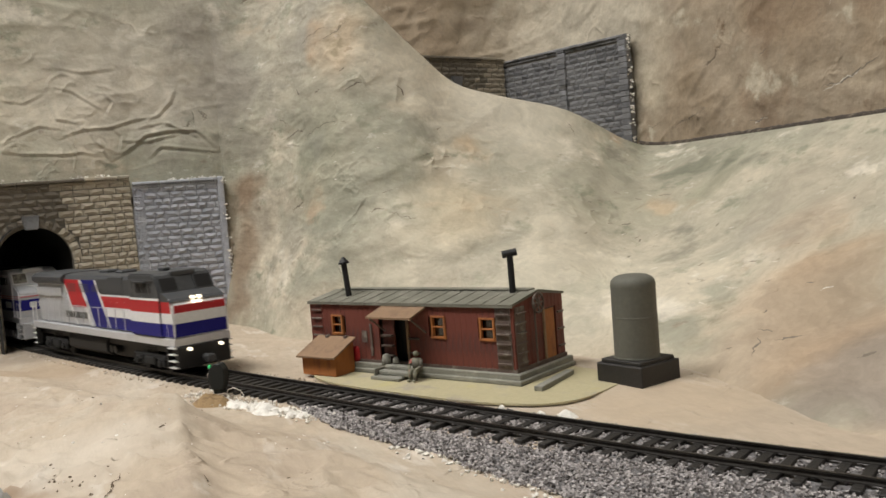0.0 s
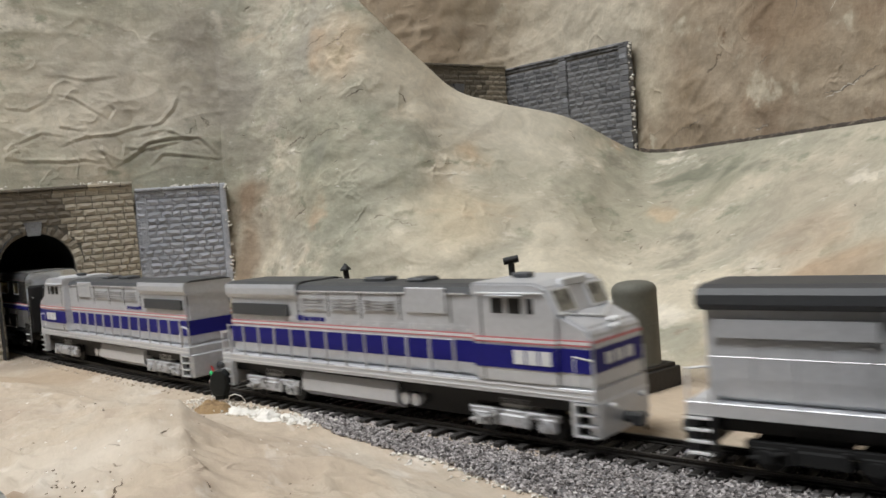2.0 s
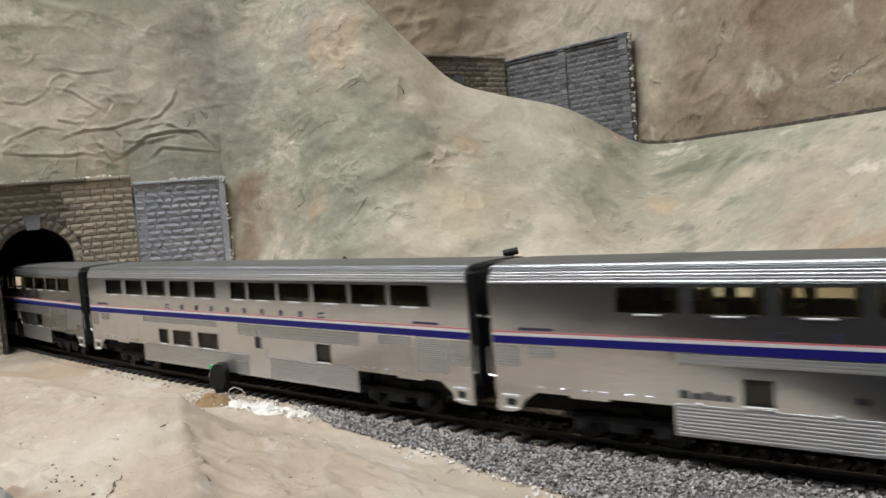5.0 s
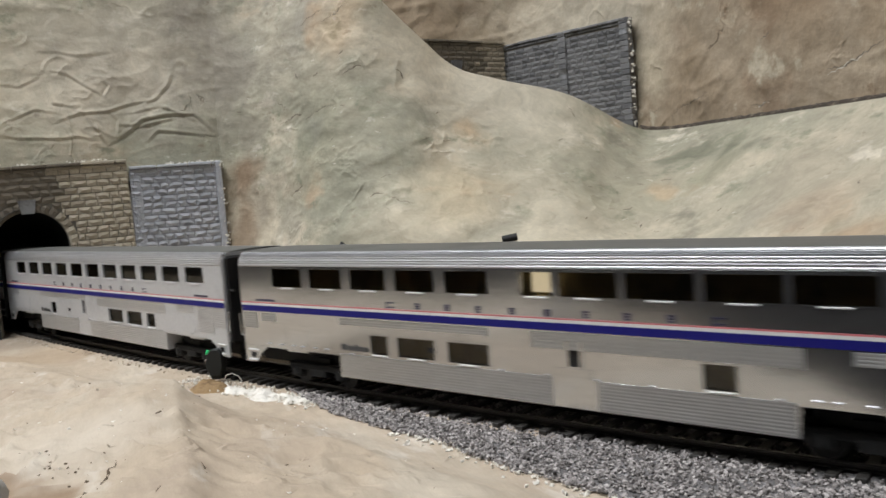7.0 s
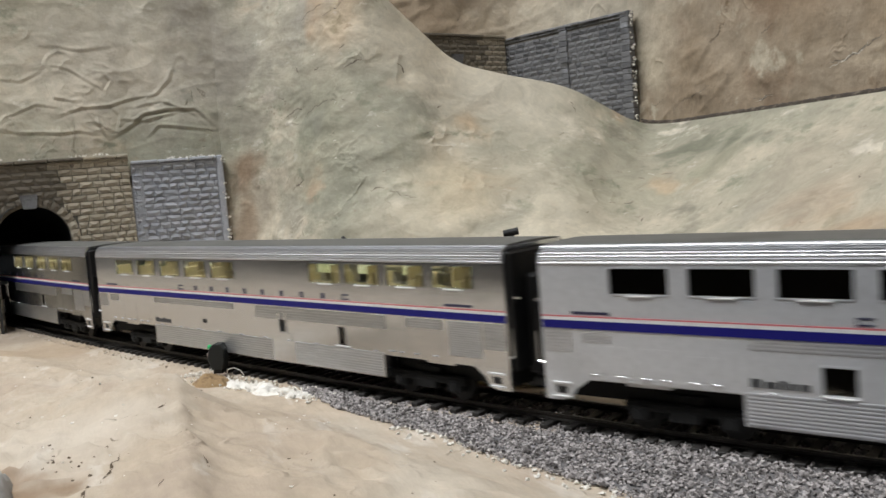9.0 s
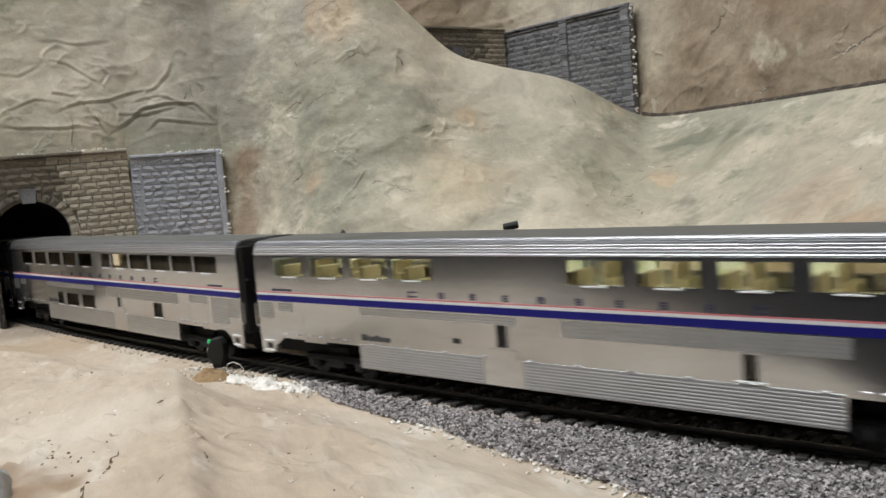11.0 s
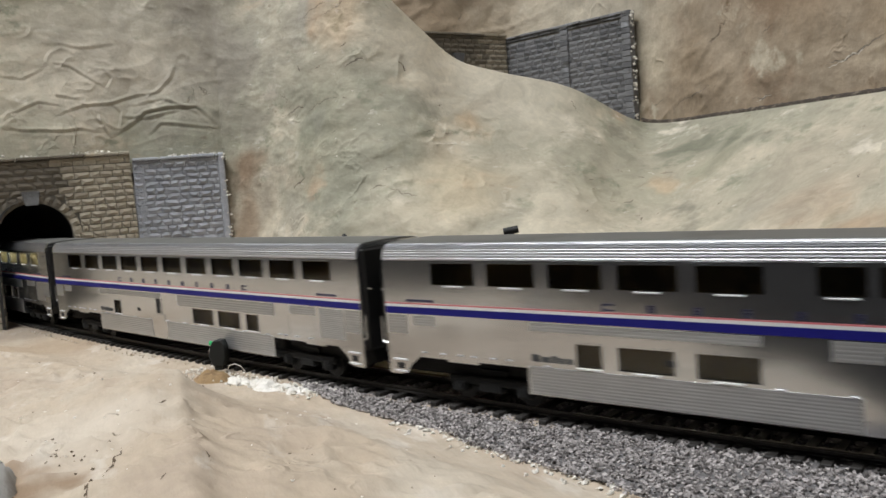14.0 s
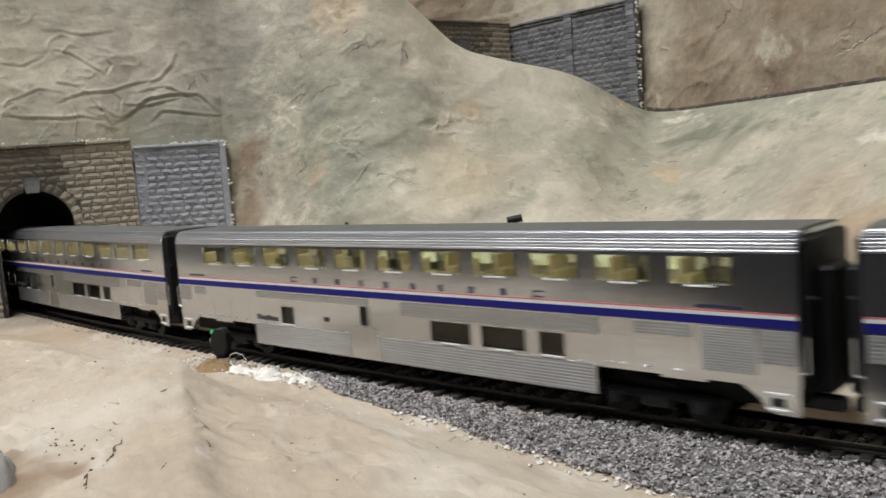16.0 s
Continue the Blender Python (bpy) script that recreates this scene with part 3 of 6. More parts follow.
def wall_row(u):
    p = spline([(*q, 0) for q in WALL], u)
    row = []
    for k in range(150):
        z = 96 + 360 * (k / 149) ** 1.4
        d = 5 * fbm(p.x, p.y, z, 70, 3) + 1.2 * fbm(p.x, p.y, z, 14, 4)
        # long slanting trowel folds
        some = float(smooth(-0.05, 0.3, noise.noise(Vector((p.x / 60, z / 40, 17)))))
        d -= some * 3.0 * (1 - abs(noise.noise(Vector((p.x / 70 + z / 90, (z - 0.35 * p.x) / 20, 5))))) ** 10
        row.append(Vector((p.x - 0.45 * d, p.y + 0.9 * d + (z - 96) * 0.06, z)))
    return row


back = sheet("rock_wall", [wall_row(u) for u in np.linspace(0, len(WALL) - 1, 500)], M_BACK)
tagged(back, "brown painted plaster rock wall behind the upper track", "rock wall", kind="structure")

# ---- stone walls of the tunnels ----
BLOCKS = []
for k in range(5):
    rnd = random.Random(40 + k)
    bm = bmesh.new()
    grid = [[bm.verts.new((i / 3 - 0.5, -(0.0 if i in (0, 3) or j in (0, 2) else rnd.uniform(0.5, 1.3)) + rnd.uniform(-0.12, 0.12), j / 2 - 0.5)) for j in range(3)] for i in range(4)]
    rim = [[bm.verts.new((v.co.x * 1.02, 1.4, v.co.z * 1.02)) for v in col] for col in grid]
    for i in range(3):
        for j in range(2):
            bm.faces.new((grid[i][j], grid[i + 1][j], grid[i + 1][j + 1], grid[i][j + 1]))
    for i in range(3):
        for j in (0, 2):
            bm.faces.new((grid[i][j], grid[i + 1][j], rim[i + 1][j], rim[i][j]))
    for j in range(2):
        for i in (0, 3):
            bm.faces.new((grid[i][j], grid[i][j + 1], rim[i][j + 1], rim[i][j]))
    for v in list(bm.verts):
        v.co = v.co * MM
    bmesh.ops.recalc_face_normals(bm, faces=bm.faces)
    me = bpy.data.meshes.new("stone_block")
    bm.to_mesh(me)
    bm.free()
    BLOCKS.append(me)
BLOCK_SETS = {}


def block(parent, material, x, z, w, h, rnd, turn=0.0, y=0.0, name="stone_block"):
    """One rough-faced stone, w by h, on the front of a wall."""
    key = material.name
    if key not in BLOCK_SETS:
        BLOCK_SETS[key] = []
        for me in BLOCKS:
            c = me.copy()
            c.materials.append(material)
            BLOCK_SETS[key].append(c)
    ob = new(name, rnd.choice(BLOCK_SETS[key]))
    ob.parent = parent
    ob.matrix_basis = at(x, y + rnd.uniform(-0.25, 0.15), z, ry=turn) @ Matrix.Diagonal((w * rnd.choice((-1, 1)) * 1.0, 1, h, 1))
    return ob


M_WINGBED = mat("grey_mortar", (0.29, 0.295, 0.32), 0.95, spots=(((0.16, 0.16, 0.17), 60.0, 0.5, 0.68),), scale=600)


def stone_wall(name, label, m, x0, x1, h, pick, seed, arch=None, row=4.9, length=8.6, coping=True, cap=None):
    """A coursed wall from x0 to x1; arch = (x, half width, springing height)."""
    rnd = random.Random(seed)
    wall = thing(name, label, "stone wall", m, kind="structure")
    bm = bmesh.new()
    if arch:
        ax, r, sp = arch
        pts = [(ax + r * math.cos(a), sp + r * math.sin(a)) for a in np.linspace(0, math.pi, 19)]
        box(bm, x0, ax - r, 0.6, 9, 0, h)
        box(bm, ax + r, x1, 0.6, 9, 0, h)
        for (xa, za), (xb, zb) in zip(pts, pts[1:]):
            prism(bm, [(xa, za), (xa, h), (xb, h), (xb, zb)], 0.6, 9)
    else:
        box(bm, x0, x1, 0.6, 9, 0, h)
    part("mortar_bed", bm, M_WINGBED if cap == M_STONE_GREY else M_MORTAR, wall)
    rows = int(h / row)
    for k in range(rows):
        z = (k + 0.5) * row
        x = x0 - rnd.uniform(0, length * 0.6)
        while x < x1:
            w = length * rnd.uniform(0.7, 1.3)
            a, b = max(x, x0), min(x + w, x1)
            x += w
            spans = [(a, b)]
            if arch:
                ax, r, sp = arch
                q = r + 7.0 if z > sp else r + 0.4
                half = q if z <= sp else (math.sqrt(max(q * q - (z - sp) ** 2, 0)))
                if half > 0:
                    spans = [(a, min(b, ax - half)), (max(a, ax + half), b)]
            for c, d in spans:
                if d - c > 1.6:
                    block(wall, pick((c + d) / 2, z, rnd), (c + d) / 2, z, d - c - 0.45, row - 0.55, rnd)
    if arch:
        ax, r, sp = arch
        n = 15
        for i in range(n):
            a = math.pi * (i + 0.5) / n
            if i == n // 2:
                continue
            block(wall, pick(ax + r * math.cos(a), sp + r * math.sin(a), rnd), ax + (r + 3.3) * math.cos(a), sp + (r + 3.3) * math.sin(a),
                  6.2, math.pi * (r + 3.3) / n - 0.5, rnd, -math.degrees(a), -0.5, "voussoir")
        part("keystone", prismed([(ax - 4.2, sp + r - 1.5), (ax + 4.2, sp + r - 1.5), (ax + 6, sp + r + 8.5), (ax - 6, sp + r + 8.5)], -2.4, 2), M_STONE_BLACK, wall, "dark grey keystone")
    if coping:
        x = x0
        while x < x1 - 2:
            w = min(rnd.uniform(16, 24), x1 - x)
            part("coping_stone", boxed(x + 0.2, x + w - 0.2, -2.6 + rnd.uniform(-.3, .3), 8, h + 0.2, h + 2.6 + rnd.uniform(-.3, .3), bevel=0.5), cap or pick(x + w / 2, h, rnd), wall)
            part("string_course", boxed(x + 0.2, x + w - 0.2, -0.9, 3, h - 2.3, h - 0.1, bevel=0.4), cap or pick(x + w / 2, h, rnd), wall)
            x += w
    return wall


def pick_low(x, z, rnd):
    dark = max(0.9 * smooth(52, 16, x) * smooth(72, 100, z), smooth(46, 22, math.hypot(x - 2, z - 84)) * smooth(36, 12, x)) + rnd.uniform(-0.3, 0.3)
    return M_STONE_SOOT if dark > 0.68 else M_STONE_MID if dark > 0.3 else M_STONE_TAN


M_STONE_SLATE = mat("slate_stone", (0.37, 0.385, 0.425), 0.9, spots=(((0.46, 0.475, 0.51), 90.0, 0.48, 0.62), ((0.20, 0.20, 0.21), 120.0, 0.56, 0.72)), scale=500, bump=1.0, bump_scale=600)


def pick_wing(x, z, rnd):
    return M_STONE_SLATE if rnd.random() < 0.4 + 0.3 * smooth(60, 110, z) else M_STONE_GREY


def pick_up(x, z, rnd):
    return M_STONE_BLACK if rnd.random() < 0.15 + 0.45 * smooth(78, 104, z) + 0.4 * smooth(100, 140, x) else M_STONE_DARK


def pick_up_portal(x, z, rnd):
    return M_STONE_SOOT if x < 24 + rnd.uniform(-8, 8) else M_STONE_MID


portal = stone_wall("tunnel_portal", "tan stone tunnel portal, sooty above the arch", at(-359, 15.5, -6, 71.8, ry=-0.8), -62, 75.5, 118.5, pick_low, 1, (4.5, 25, 63))
wing = stone_wall("wing_wall", "blue-grey stone wing wall beside the tunnel", at(-336, 87, -6, 59.0), 0, 63, 114, pick_wing, 2, cap=M_STONE_GREY)
bm = bmesh.new()
box(bm, 63, 68, -1.2, 8, 0, 117, bevel=0.8)
part("pilaster", bm, M_STONE_GREY, wing)
part("pilaster", boxed(2, 8, -0.5, 4, 0, 113, bevel=0.4), M_STONE_SLATE, wing)
upper = stone_wall("tunnel_portal", "upper tunnel portal of sooty and tan stone", at(-262.5, 402, 103, 76), -62, 52, 110, pick_up_portal, 3, (-8, 25, 60))
upper_wing = stone_wall("wing_wall", "dark grey stone wing wall of the upper tunnel", at(-253, 455, 103, -4.5), 0, 145, 107, pick_up, 4, cap=M_STONE_DARK)
for x in (70, 139):
    for k in range(22):
        part("pilaster_stone", boxed(x + random.uniform(-.4, .4), x + 9 + random.uniform(-.4, .4), -2.2 + random.uniform(-.5, .3), 6, 5 * k, 5 * k + 4.7, bevel=0.4), M_STONE_DARK if k % 3 else M_STONE_BLACK, upper_wing)

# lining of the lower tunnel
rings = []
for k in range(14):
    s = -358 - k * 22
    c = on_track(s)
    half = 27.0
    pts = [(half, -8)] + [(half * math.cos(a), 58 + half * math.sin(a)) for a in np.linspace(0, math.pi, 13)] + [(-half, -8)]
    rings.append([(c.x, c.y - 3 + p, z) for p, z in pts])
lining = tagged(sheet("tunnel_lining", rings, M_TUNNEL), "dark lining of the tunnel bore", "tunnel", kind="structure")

# ---- track ----
track = thing("railway_track", "black plastic sectional track with dark metal rails", "railway track", kind="structure")


def along(s, side, z):
    a, b = on_track(s - 1), on_track(s + 1)
    d = (b - a).normalized()
    c = (a + b) / 2
    return (c.x - d.y * side, c.y + d.x * side, z)


def strip(prof, s0, s1, step):
    """A profile of (side, z) swept along the track."""
    bm = bmesh.new()
    last = None
    n = max(1, int((s1 - s0) / step))
    for k in range(n + 1):
        s = s0 + (s1 - s0) * k / n
        ring = [bm.verts.new(along(s, p, z)) for p, z in prof]
        if last:
            for i in range(len(prof)):
                j = (i + 1) % len(prof)
                bm.faces.new((last[i], last[j], ring[j], ring[i]))
        else:
            bm.faces.new(ring)
        last = ring
    bm.faces.new(last[::-1])
    return bm


for side in (-8.6, 8.6):
    prof = [(-1.0, -4.1), (1.0, -4.1), (1.0, -3.8), (0.25, -3.5), (0.25, -2.7), (0.55, -2.5), (0.5, RAIL), (-0.5, RAIL), (-0.55, -2.5), (-0.25, -2.7), (-0.25, -3.5), (-1.0, -3.8)]
    part("rail", strip([(side + p, z) for p, z in prof], -2200, 4000, 30), M_RAIL, track)
me = None
rnd = random.Random(5)
TIE_AT = [-375 + 7.2 * k for k in range(54)] + [18 + 9.9 * k for k in range(10)] + [116 + 7.2 * k for k in range(32)]
for s in TIE_AT:
    a, b = on_track(s - 1), on_track(s + 1)
    if me is None:
        ob = part("tie", boxed(-1.5, 1.5, -15.2, 15.2, -1.7, 0, bevel=0.2), M_TIE, track)
        me = ob.data
    else:
        ob = new("tie", me)
        ob.parent = track
    ob.matrix_basis = at((a.x + b.x) / 2 + rnd.uniform(-.25, .25), (a.y + b.y) / 2 + rnd.uniform(-.3, .3), -4.05 + rnd.uniform(-.12, .1), math.degrees(math.atan2(b.y - a.y, b.x - a.x)) + rnd.uniform(-1, 1))
bm = bmesh.new()
for s in list(np.arange(-1500, -380, 6.35)) + list(np.arange(340, 3900, 6.35)):
    c = on_track(s)
    box(bm, c.x - 1.25, c.x + 1.25, c.y - 14.6, c.y + 14.6, -5.7, -4.1)
tagged(part("far_ties", bm, M_TIE, track), kind="stuff")
# black strip that stands in for the shadow line beside the tie ends
part("tie_shade_strip", strip([(-21.6, -5.9), (-20.6, -4.9), (-19.9, -4.9), (-19.9, -6.4), (-21.6, -6.4)], 24, 86, 6), M_TIE, track)

# ballast bed and loose stones
def bed_z(s, side):
    low = 0.9 * float(smooth(8, 16, s) * smooth(118, 106, s) * smooth(-20, -17, side) * smooth(-8, -10, side))
    return -5.25 - low + 0.5 * fbm(s, side, 1, 9, 3)


def ballast_edge(s):
    return -interp(s, (-30, 0, 30, 80, 130, 200, 320, 420), (15, 24, 33, 38, 49, 62, 62, 62)) + 2.5 * fbm(s, 0, 5, 15, 3)


bed = sheet("ballast_bed", [[along(s, p, (bed_z(s, p) if 1 > k > 0 else -7.5)) for k, p in ((q, ballast_edge(s) * (1 - q) + 17.5 * q) for q in np.linspace(0, 1, 28))] for s in np.arange(-30, 420, 3.0)], M_BALLAST)
tagged(bed, "grey crushed-stone ballast bed under the track", "ballast", kind="structure")


def stones(name, label, spots, material, seed, size=(0.5, 1.15)):
    """Loose stones at (x, y, z) spots, one mesh."""
    rnd = random.Random(seed)
    base = [Vector(v).normalized() for v in ((1, 0, .3), (-.6, .9, .2), (-.5, -.8, .35), (.2, .1, 1.1), (.1, -.1, -1), (.5, .8, -.3))]
    tri = ((0, 1, 3), (1, 2, 3), (2, 0, 3), (0, 5, 1), (1, 4, 2), (2, 4, 0), (0, 4, 5), (5, 4, 1))
    V, F = [], []
    for x, y, z in spots:
        e = Euler((rnd.uniform(0, 6), rnd.uniform(0, 6), rnd.uniform(0, 6))).to_matrix()
        r = rnd.uniform(*size)
        n = len(V)
        for v in base:
            q = e @ (v * rnd.uniform(0.7, 1.2))
            V.append(((x + r * q.x) * MM, (y + r * q.y) * MM, (z + 0.75 * r * q.z) * MM))
        F += [tuple(n + i for i in f) for f in tri]
    me = bpy.data.meshes.new(name)
    me.from_pydata(V, [], F)
    me.materials.append(material)
    return tagged(new(name, me), label, "gravel", kind="stuff")


rnd = random.Random(8)
spots = []
while len(spots) < 24000:
    s = rnd.uniform(-28, 360)
    e = ballast_edge(s)
    p = rnd.uniform(e, 17)
    x, y, z = along(s, p, 0)
    if 12 < s < 112 and -18.5 < p < -9.5:
        spots.append((x, y, -6.0 + rnd.uniform(0, 0.5)))
    elif abs(p) < 14.4:
        if abs(abs(p) - 8.6) < 1.5 or rnd.random() < (0.5 if s > 105 else 0.15):
            continue
        spots.append((x, y, -5.3 + rnd.uniform(0, 0.7) * (1.0 if s > 25 else 0.3)))
    else:
        spots.append((x, y, bed_z(s, p) + rnd.uniform(0, 0.7)))
M_STONES = mat("ballast_stone", (0.20, 0.195, 0.20), 0.9, scale=900)
nt = M_STONES.node_tree
geo, ramp = nt.nodes.new("ShaderNodeNewGeometry"), nt.nodes.new("ShaderNodeValToRGB")
ramp.color_ramp.elements[0].color, ramp.color_ramp.elements[1].color = (0.075, 0.066, 0.062, 1), (0.52, 0.485, 0.475, 1)
nt.links.new(geo.outputs["Random Per Island"], ramp.inputs[0])
nt.links.new(ramp.outputs[0], nt.nodes["Principled BSDF"].inputs["Base Color"])
stones("ballast_stones", "loose grey ballast chips along the track", spots, M_STONES, 3, (0.38, 0.95))
spots = []
while len(spots) < 420:
    s = rnd.uniform(-330, -30)
    p = rnd.choice((-1, 1)) * rnd.uniform(17, 23)
    x, y, z = along(s, p, 0)
    spots.append((x, y, ground_z(x, y) + 0.2))
stones("ground_grit", "tan and grey grit beside the track", spots, mat("grit", (0.34, 0.28, 0.21), 0.9, spots=(((0.55, 0.5, 0.44), 300, 0.5, 0.6),), scale=900), 4, (0.3, 0.8))
spots = []
for k in range(260):
    s = rnd.uniform(60, 300)
    x, y, z = along(s, ballast_edge(s) + rnd.gauss(0, 2.5), 0)
    spots.append((x, y, ground_z(x, y) + 0.4))
stones("plaster_crumbs", "white plaster crumbs at the ballast's edge", spots, M_WHITE_PL, 6, (0.4, 1.3))


def lump(name, label, category, x, y, rx, ry, h, material, seed, base=-6.0, n=40, rough=0.35, kind=""):
    """A low heap of plaster or filler."""
    rows = []
    for i in range(n + 1):
        a = 2 * math.pi * i / n
        row = []
        for j in range(12):
            q = j / 11
            w = 1 + 0.25 * noise.noise(Vector((math.cos(a) * 1.6, math.sin(a) * 1.6, seed)))
            px, py = x + rx * q * w * math.cos(a), y + ry * q * w * math.sin(a)
            z = base + h * (1 - q ** 2.2) + rough * h * fbm(px, py, seed, 4.5, 3) * (1 - q ** 3)
            row.append((px, py, z))
        rows.append(row)
    return tagged(sheet(name, rows, material), label, category, kind=kind)


for x, y, rx, ry, h, q in ((-52, -25, 9, 5, 2.0, 1.0), (-41, -22.5, 12, 5.5, 2.2, 2.0), (-30, -25.5, 12, 6.5, 1.9, 3.0), (-19, -21.5, 11, 4.5, 1.8, 4.0), (-10, -25, 10, 6, 1.5, 5.0), (-3, -20.5, 6, 3.5, 1.4, 6.0)):
    lump("plaster_patch", "rough white plaster patch beside the ties", "plaster patch", x, y, rx, ry, h, M_WHITE_PL, q, -6.3, rough=1.0)
spots = []
for k in range(420):
    x = rnd.uniform(-95, 5)
    y = rnd.gauss(-23, 4.5)
    spots.append((x, y, ground_z(x, y) + 0.8))
stones("plaster_rubble", "broken white plaster rubble beside the ties", spots, M_WHITE_PL, 7, (0.3, 1.1))
lump("filler_clump", "brown filler clump under the signal", "filler clump", -68, -28, 11, 8, 4.2, mat("brown_filler", (0.30, 0.20, 0.10), 0.9, spots=(((0.17, 0.10, 0.05), 200, 0.5, 0.65),), scale=600, bump=1.0, bump_scale=700), 5.0)
for x, y, r in ((92, 22, 5), (84, 17.5, 2.6), (64, 18.8, 2.2)):
    lump("plaster_lump", "white plaster lump under the card base", "plaster lump", x, y, r, r * 0.7, 2.6, M_WHITE_PL, x * 0.1, -6.3, 20)

# upper track along the lip of the shelf
rows = []
for u in np.linspace(14.3, 21, 260):
    c = spline(CREST, u)
    b = Vector((-0.35, 0.93, 0))
    rows.append([Vector((*(c + b * d).xy, c.z + h + 0.7 * fbm(c.x, c.y, d, 5, 3))) for d, h in ((0.5, -1.5), (1.5, 1.4), (4, 2.6), (10, 3.0), (26, 3.0), (34, 0.0))])
tagged(sheet("upper_ballast", rows, mat("brown_ballast", (0.06, 0.048, 0.038), 0.95, spots=(((0.20, 0.165, 0.125), 260, 0.5, 0.65),), scale=900, bump=1.0, bump_scale=900)), "brown ballast of the upper track", "ballast", kind="structure")

# ---- passenger cars ----
HALF, SIDE = 151.5, 17.8


def pierced(bm, x0, x1, z0, z1, holes, y, depth):
    """A wall in the plane y with rectangular holes (x0, x1, z0, z1) and their reveals."""
    xs = sorted({x0, x1, *[h[0] for h in holes], *[h[1] for h in holes]})
    zs = sorted({z0, z1, *[h[2] for h in holes], *[h[3] for h in holes]})
    v = {(i, j): bm.verts.new((x, y, z)) for i, x in enumerate(xs) for j, z in enumerate(zs)}
    for i in range(len(xs) - 1):
        for j in range(len(zs) - 1):
            cx, cz = (xs[i] + xs[i + 1]) / 2, (zs[j] + zs[j + 1]) / 2
            if not any(h[0] < cx < h[1] and h[2] < cz < h[3] for h in holes):
                bm.faces.new((v[i, j], v[i + 1, j], v[i + 1, j + 1], v[i, j + 1]))
    for a, b, c, d in holes:
        q = [(a, c), (b, c), (b, d), (a, d)]
        o = [bm.verts.new((p[0], y, p[1])) for p in q]
        n = [bm.verts.new((p[0], y + depth, p[1])) for p in q]
        for k in range(4):
            bm.faces.new((o[k], o[(k + 1) % 4], n[(k + 1) % 4], n[k]))


def flutes(bm, x0, x1, z0, z1, n, y, out, depth=0.27):
    """Raised half-round ribs on a side; out is the way outwards."""
    step = (z1 - z0) / n
    pts = [(y - out * 0.1, z0)]
    for k in range(n):
        for q in (0.06, 0.2, 0.36, 0.5, 0.64, 0.8, 0.94):
            pts.append((y + out * (0.02 + depth * math.sin(math.pi * q) ** 0.8), z0 + (k + q) * step))
    prism(bm, pts + [(y - out * 0.1, z1)], x0, x1, "x")


def wheelset(x, parent, z=5.9, r=5.9):
    bm = bmesh.new()
    cyl(bm, (x, -9.6, z), (x, -7.4, z), r, 20)
    cyl(bm, (x, 7.4, z), (x, 9.6, z), r, 20)
    cyl(bm, (x, -9, z), (x, 9, z), 1.2, 8)
    return part("wheelset", bm, M_BLACK, parent)


def car_truck(x, parent, material):
    bm = bmesh.new()
    for y in (-12.5, 12.5):
        s = 1 if y > 0 else -1
        box(bm, x - 19, x + 19, y - 1.4, y + 1.4, 6.5, 9.5, bevel=0.5)
        box(bm, x - 5, x + 5, y - 1.8, y + 1.8, 4.2, 8, bevel=0.5)
        for d in (-14, 14):
            box(bm, x + d - 3.2, x + d + 3.2, y - 1.9, y + 1.9, 3.4, 8.6, bevel=0.8)
            cyl(bm, (x + d, y, 5.9), (x + d, y + s * 2.6, 5.9), 1.6, 10)
    box(bm, x - 6, x + 6, -12, 12, 8, 12)
    t = part("truck", bm, material, parent)
    for d in (-14, 14):
        wheelset(x + d, t)
    return t


EVEN = [(-127.6 + 24.36 * k, -109.1 + 24.36 * k) for k in range(11)]
ROOMS = [(-128 + 24.6 * k, -109 + 24.6 * k) for k in range(5)] + [(3, 15), (18, 38.5), (41.5, 63), (66, 87.5), (90, 110.5), (113, 133.5)]
DINER = [(-127 + 24.6 * k, -107.5 + 24.6 * k) for k in range(5)] + [(47.5, 67.5), (70.5, 90.5), (95, 114.5), (119, 138)]
DORM = [(-105.5 + 24.0 * k, -85.5 + 24.0 * k) for k in range(9)] + [(121, 132)]
LOW_A = [(-68.6, -60.2), (20.8, 39.6), (44.8, 63.4), (69.3, 79.0)]
LOW_B = [(-70, -61), (-55.3, -37.3), (-30.4, -12.3), (64.3, 74)]


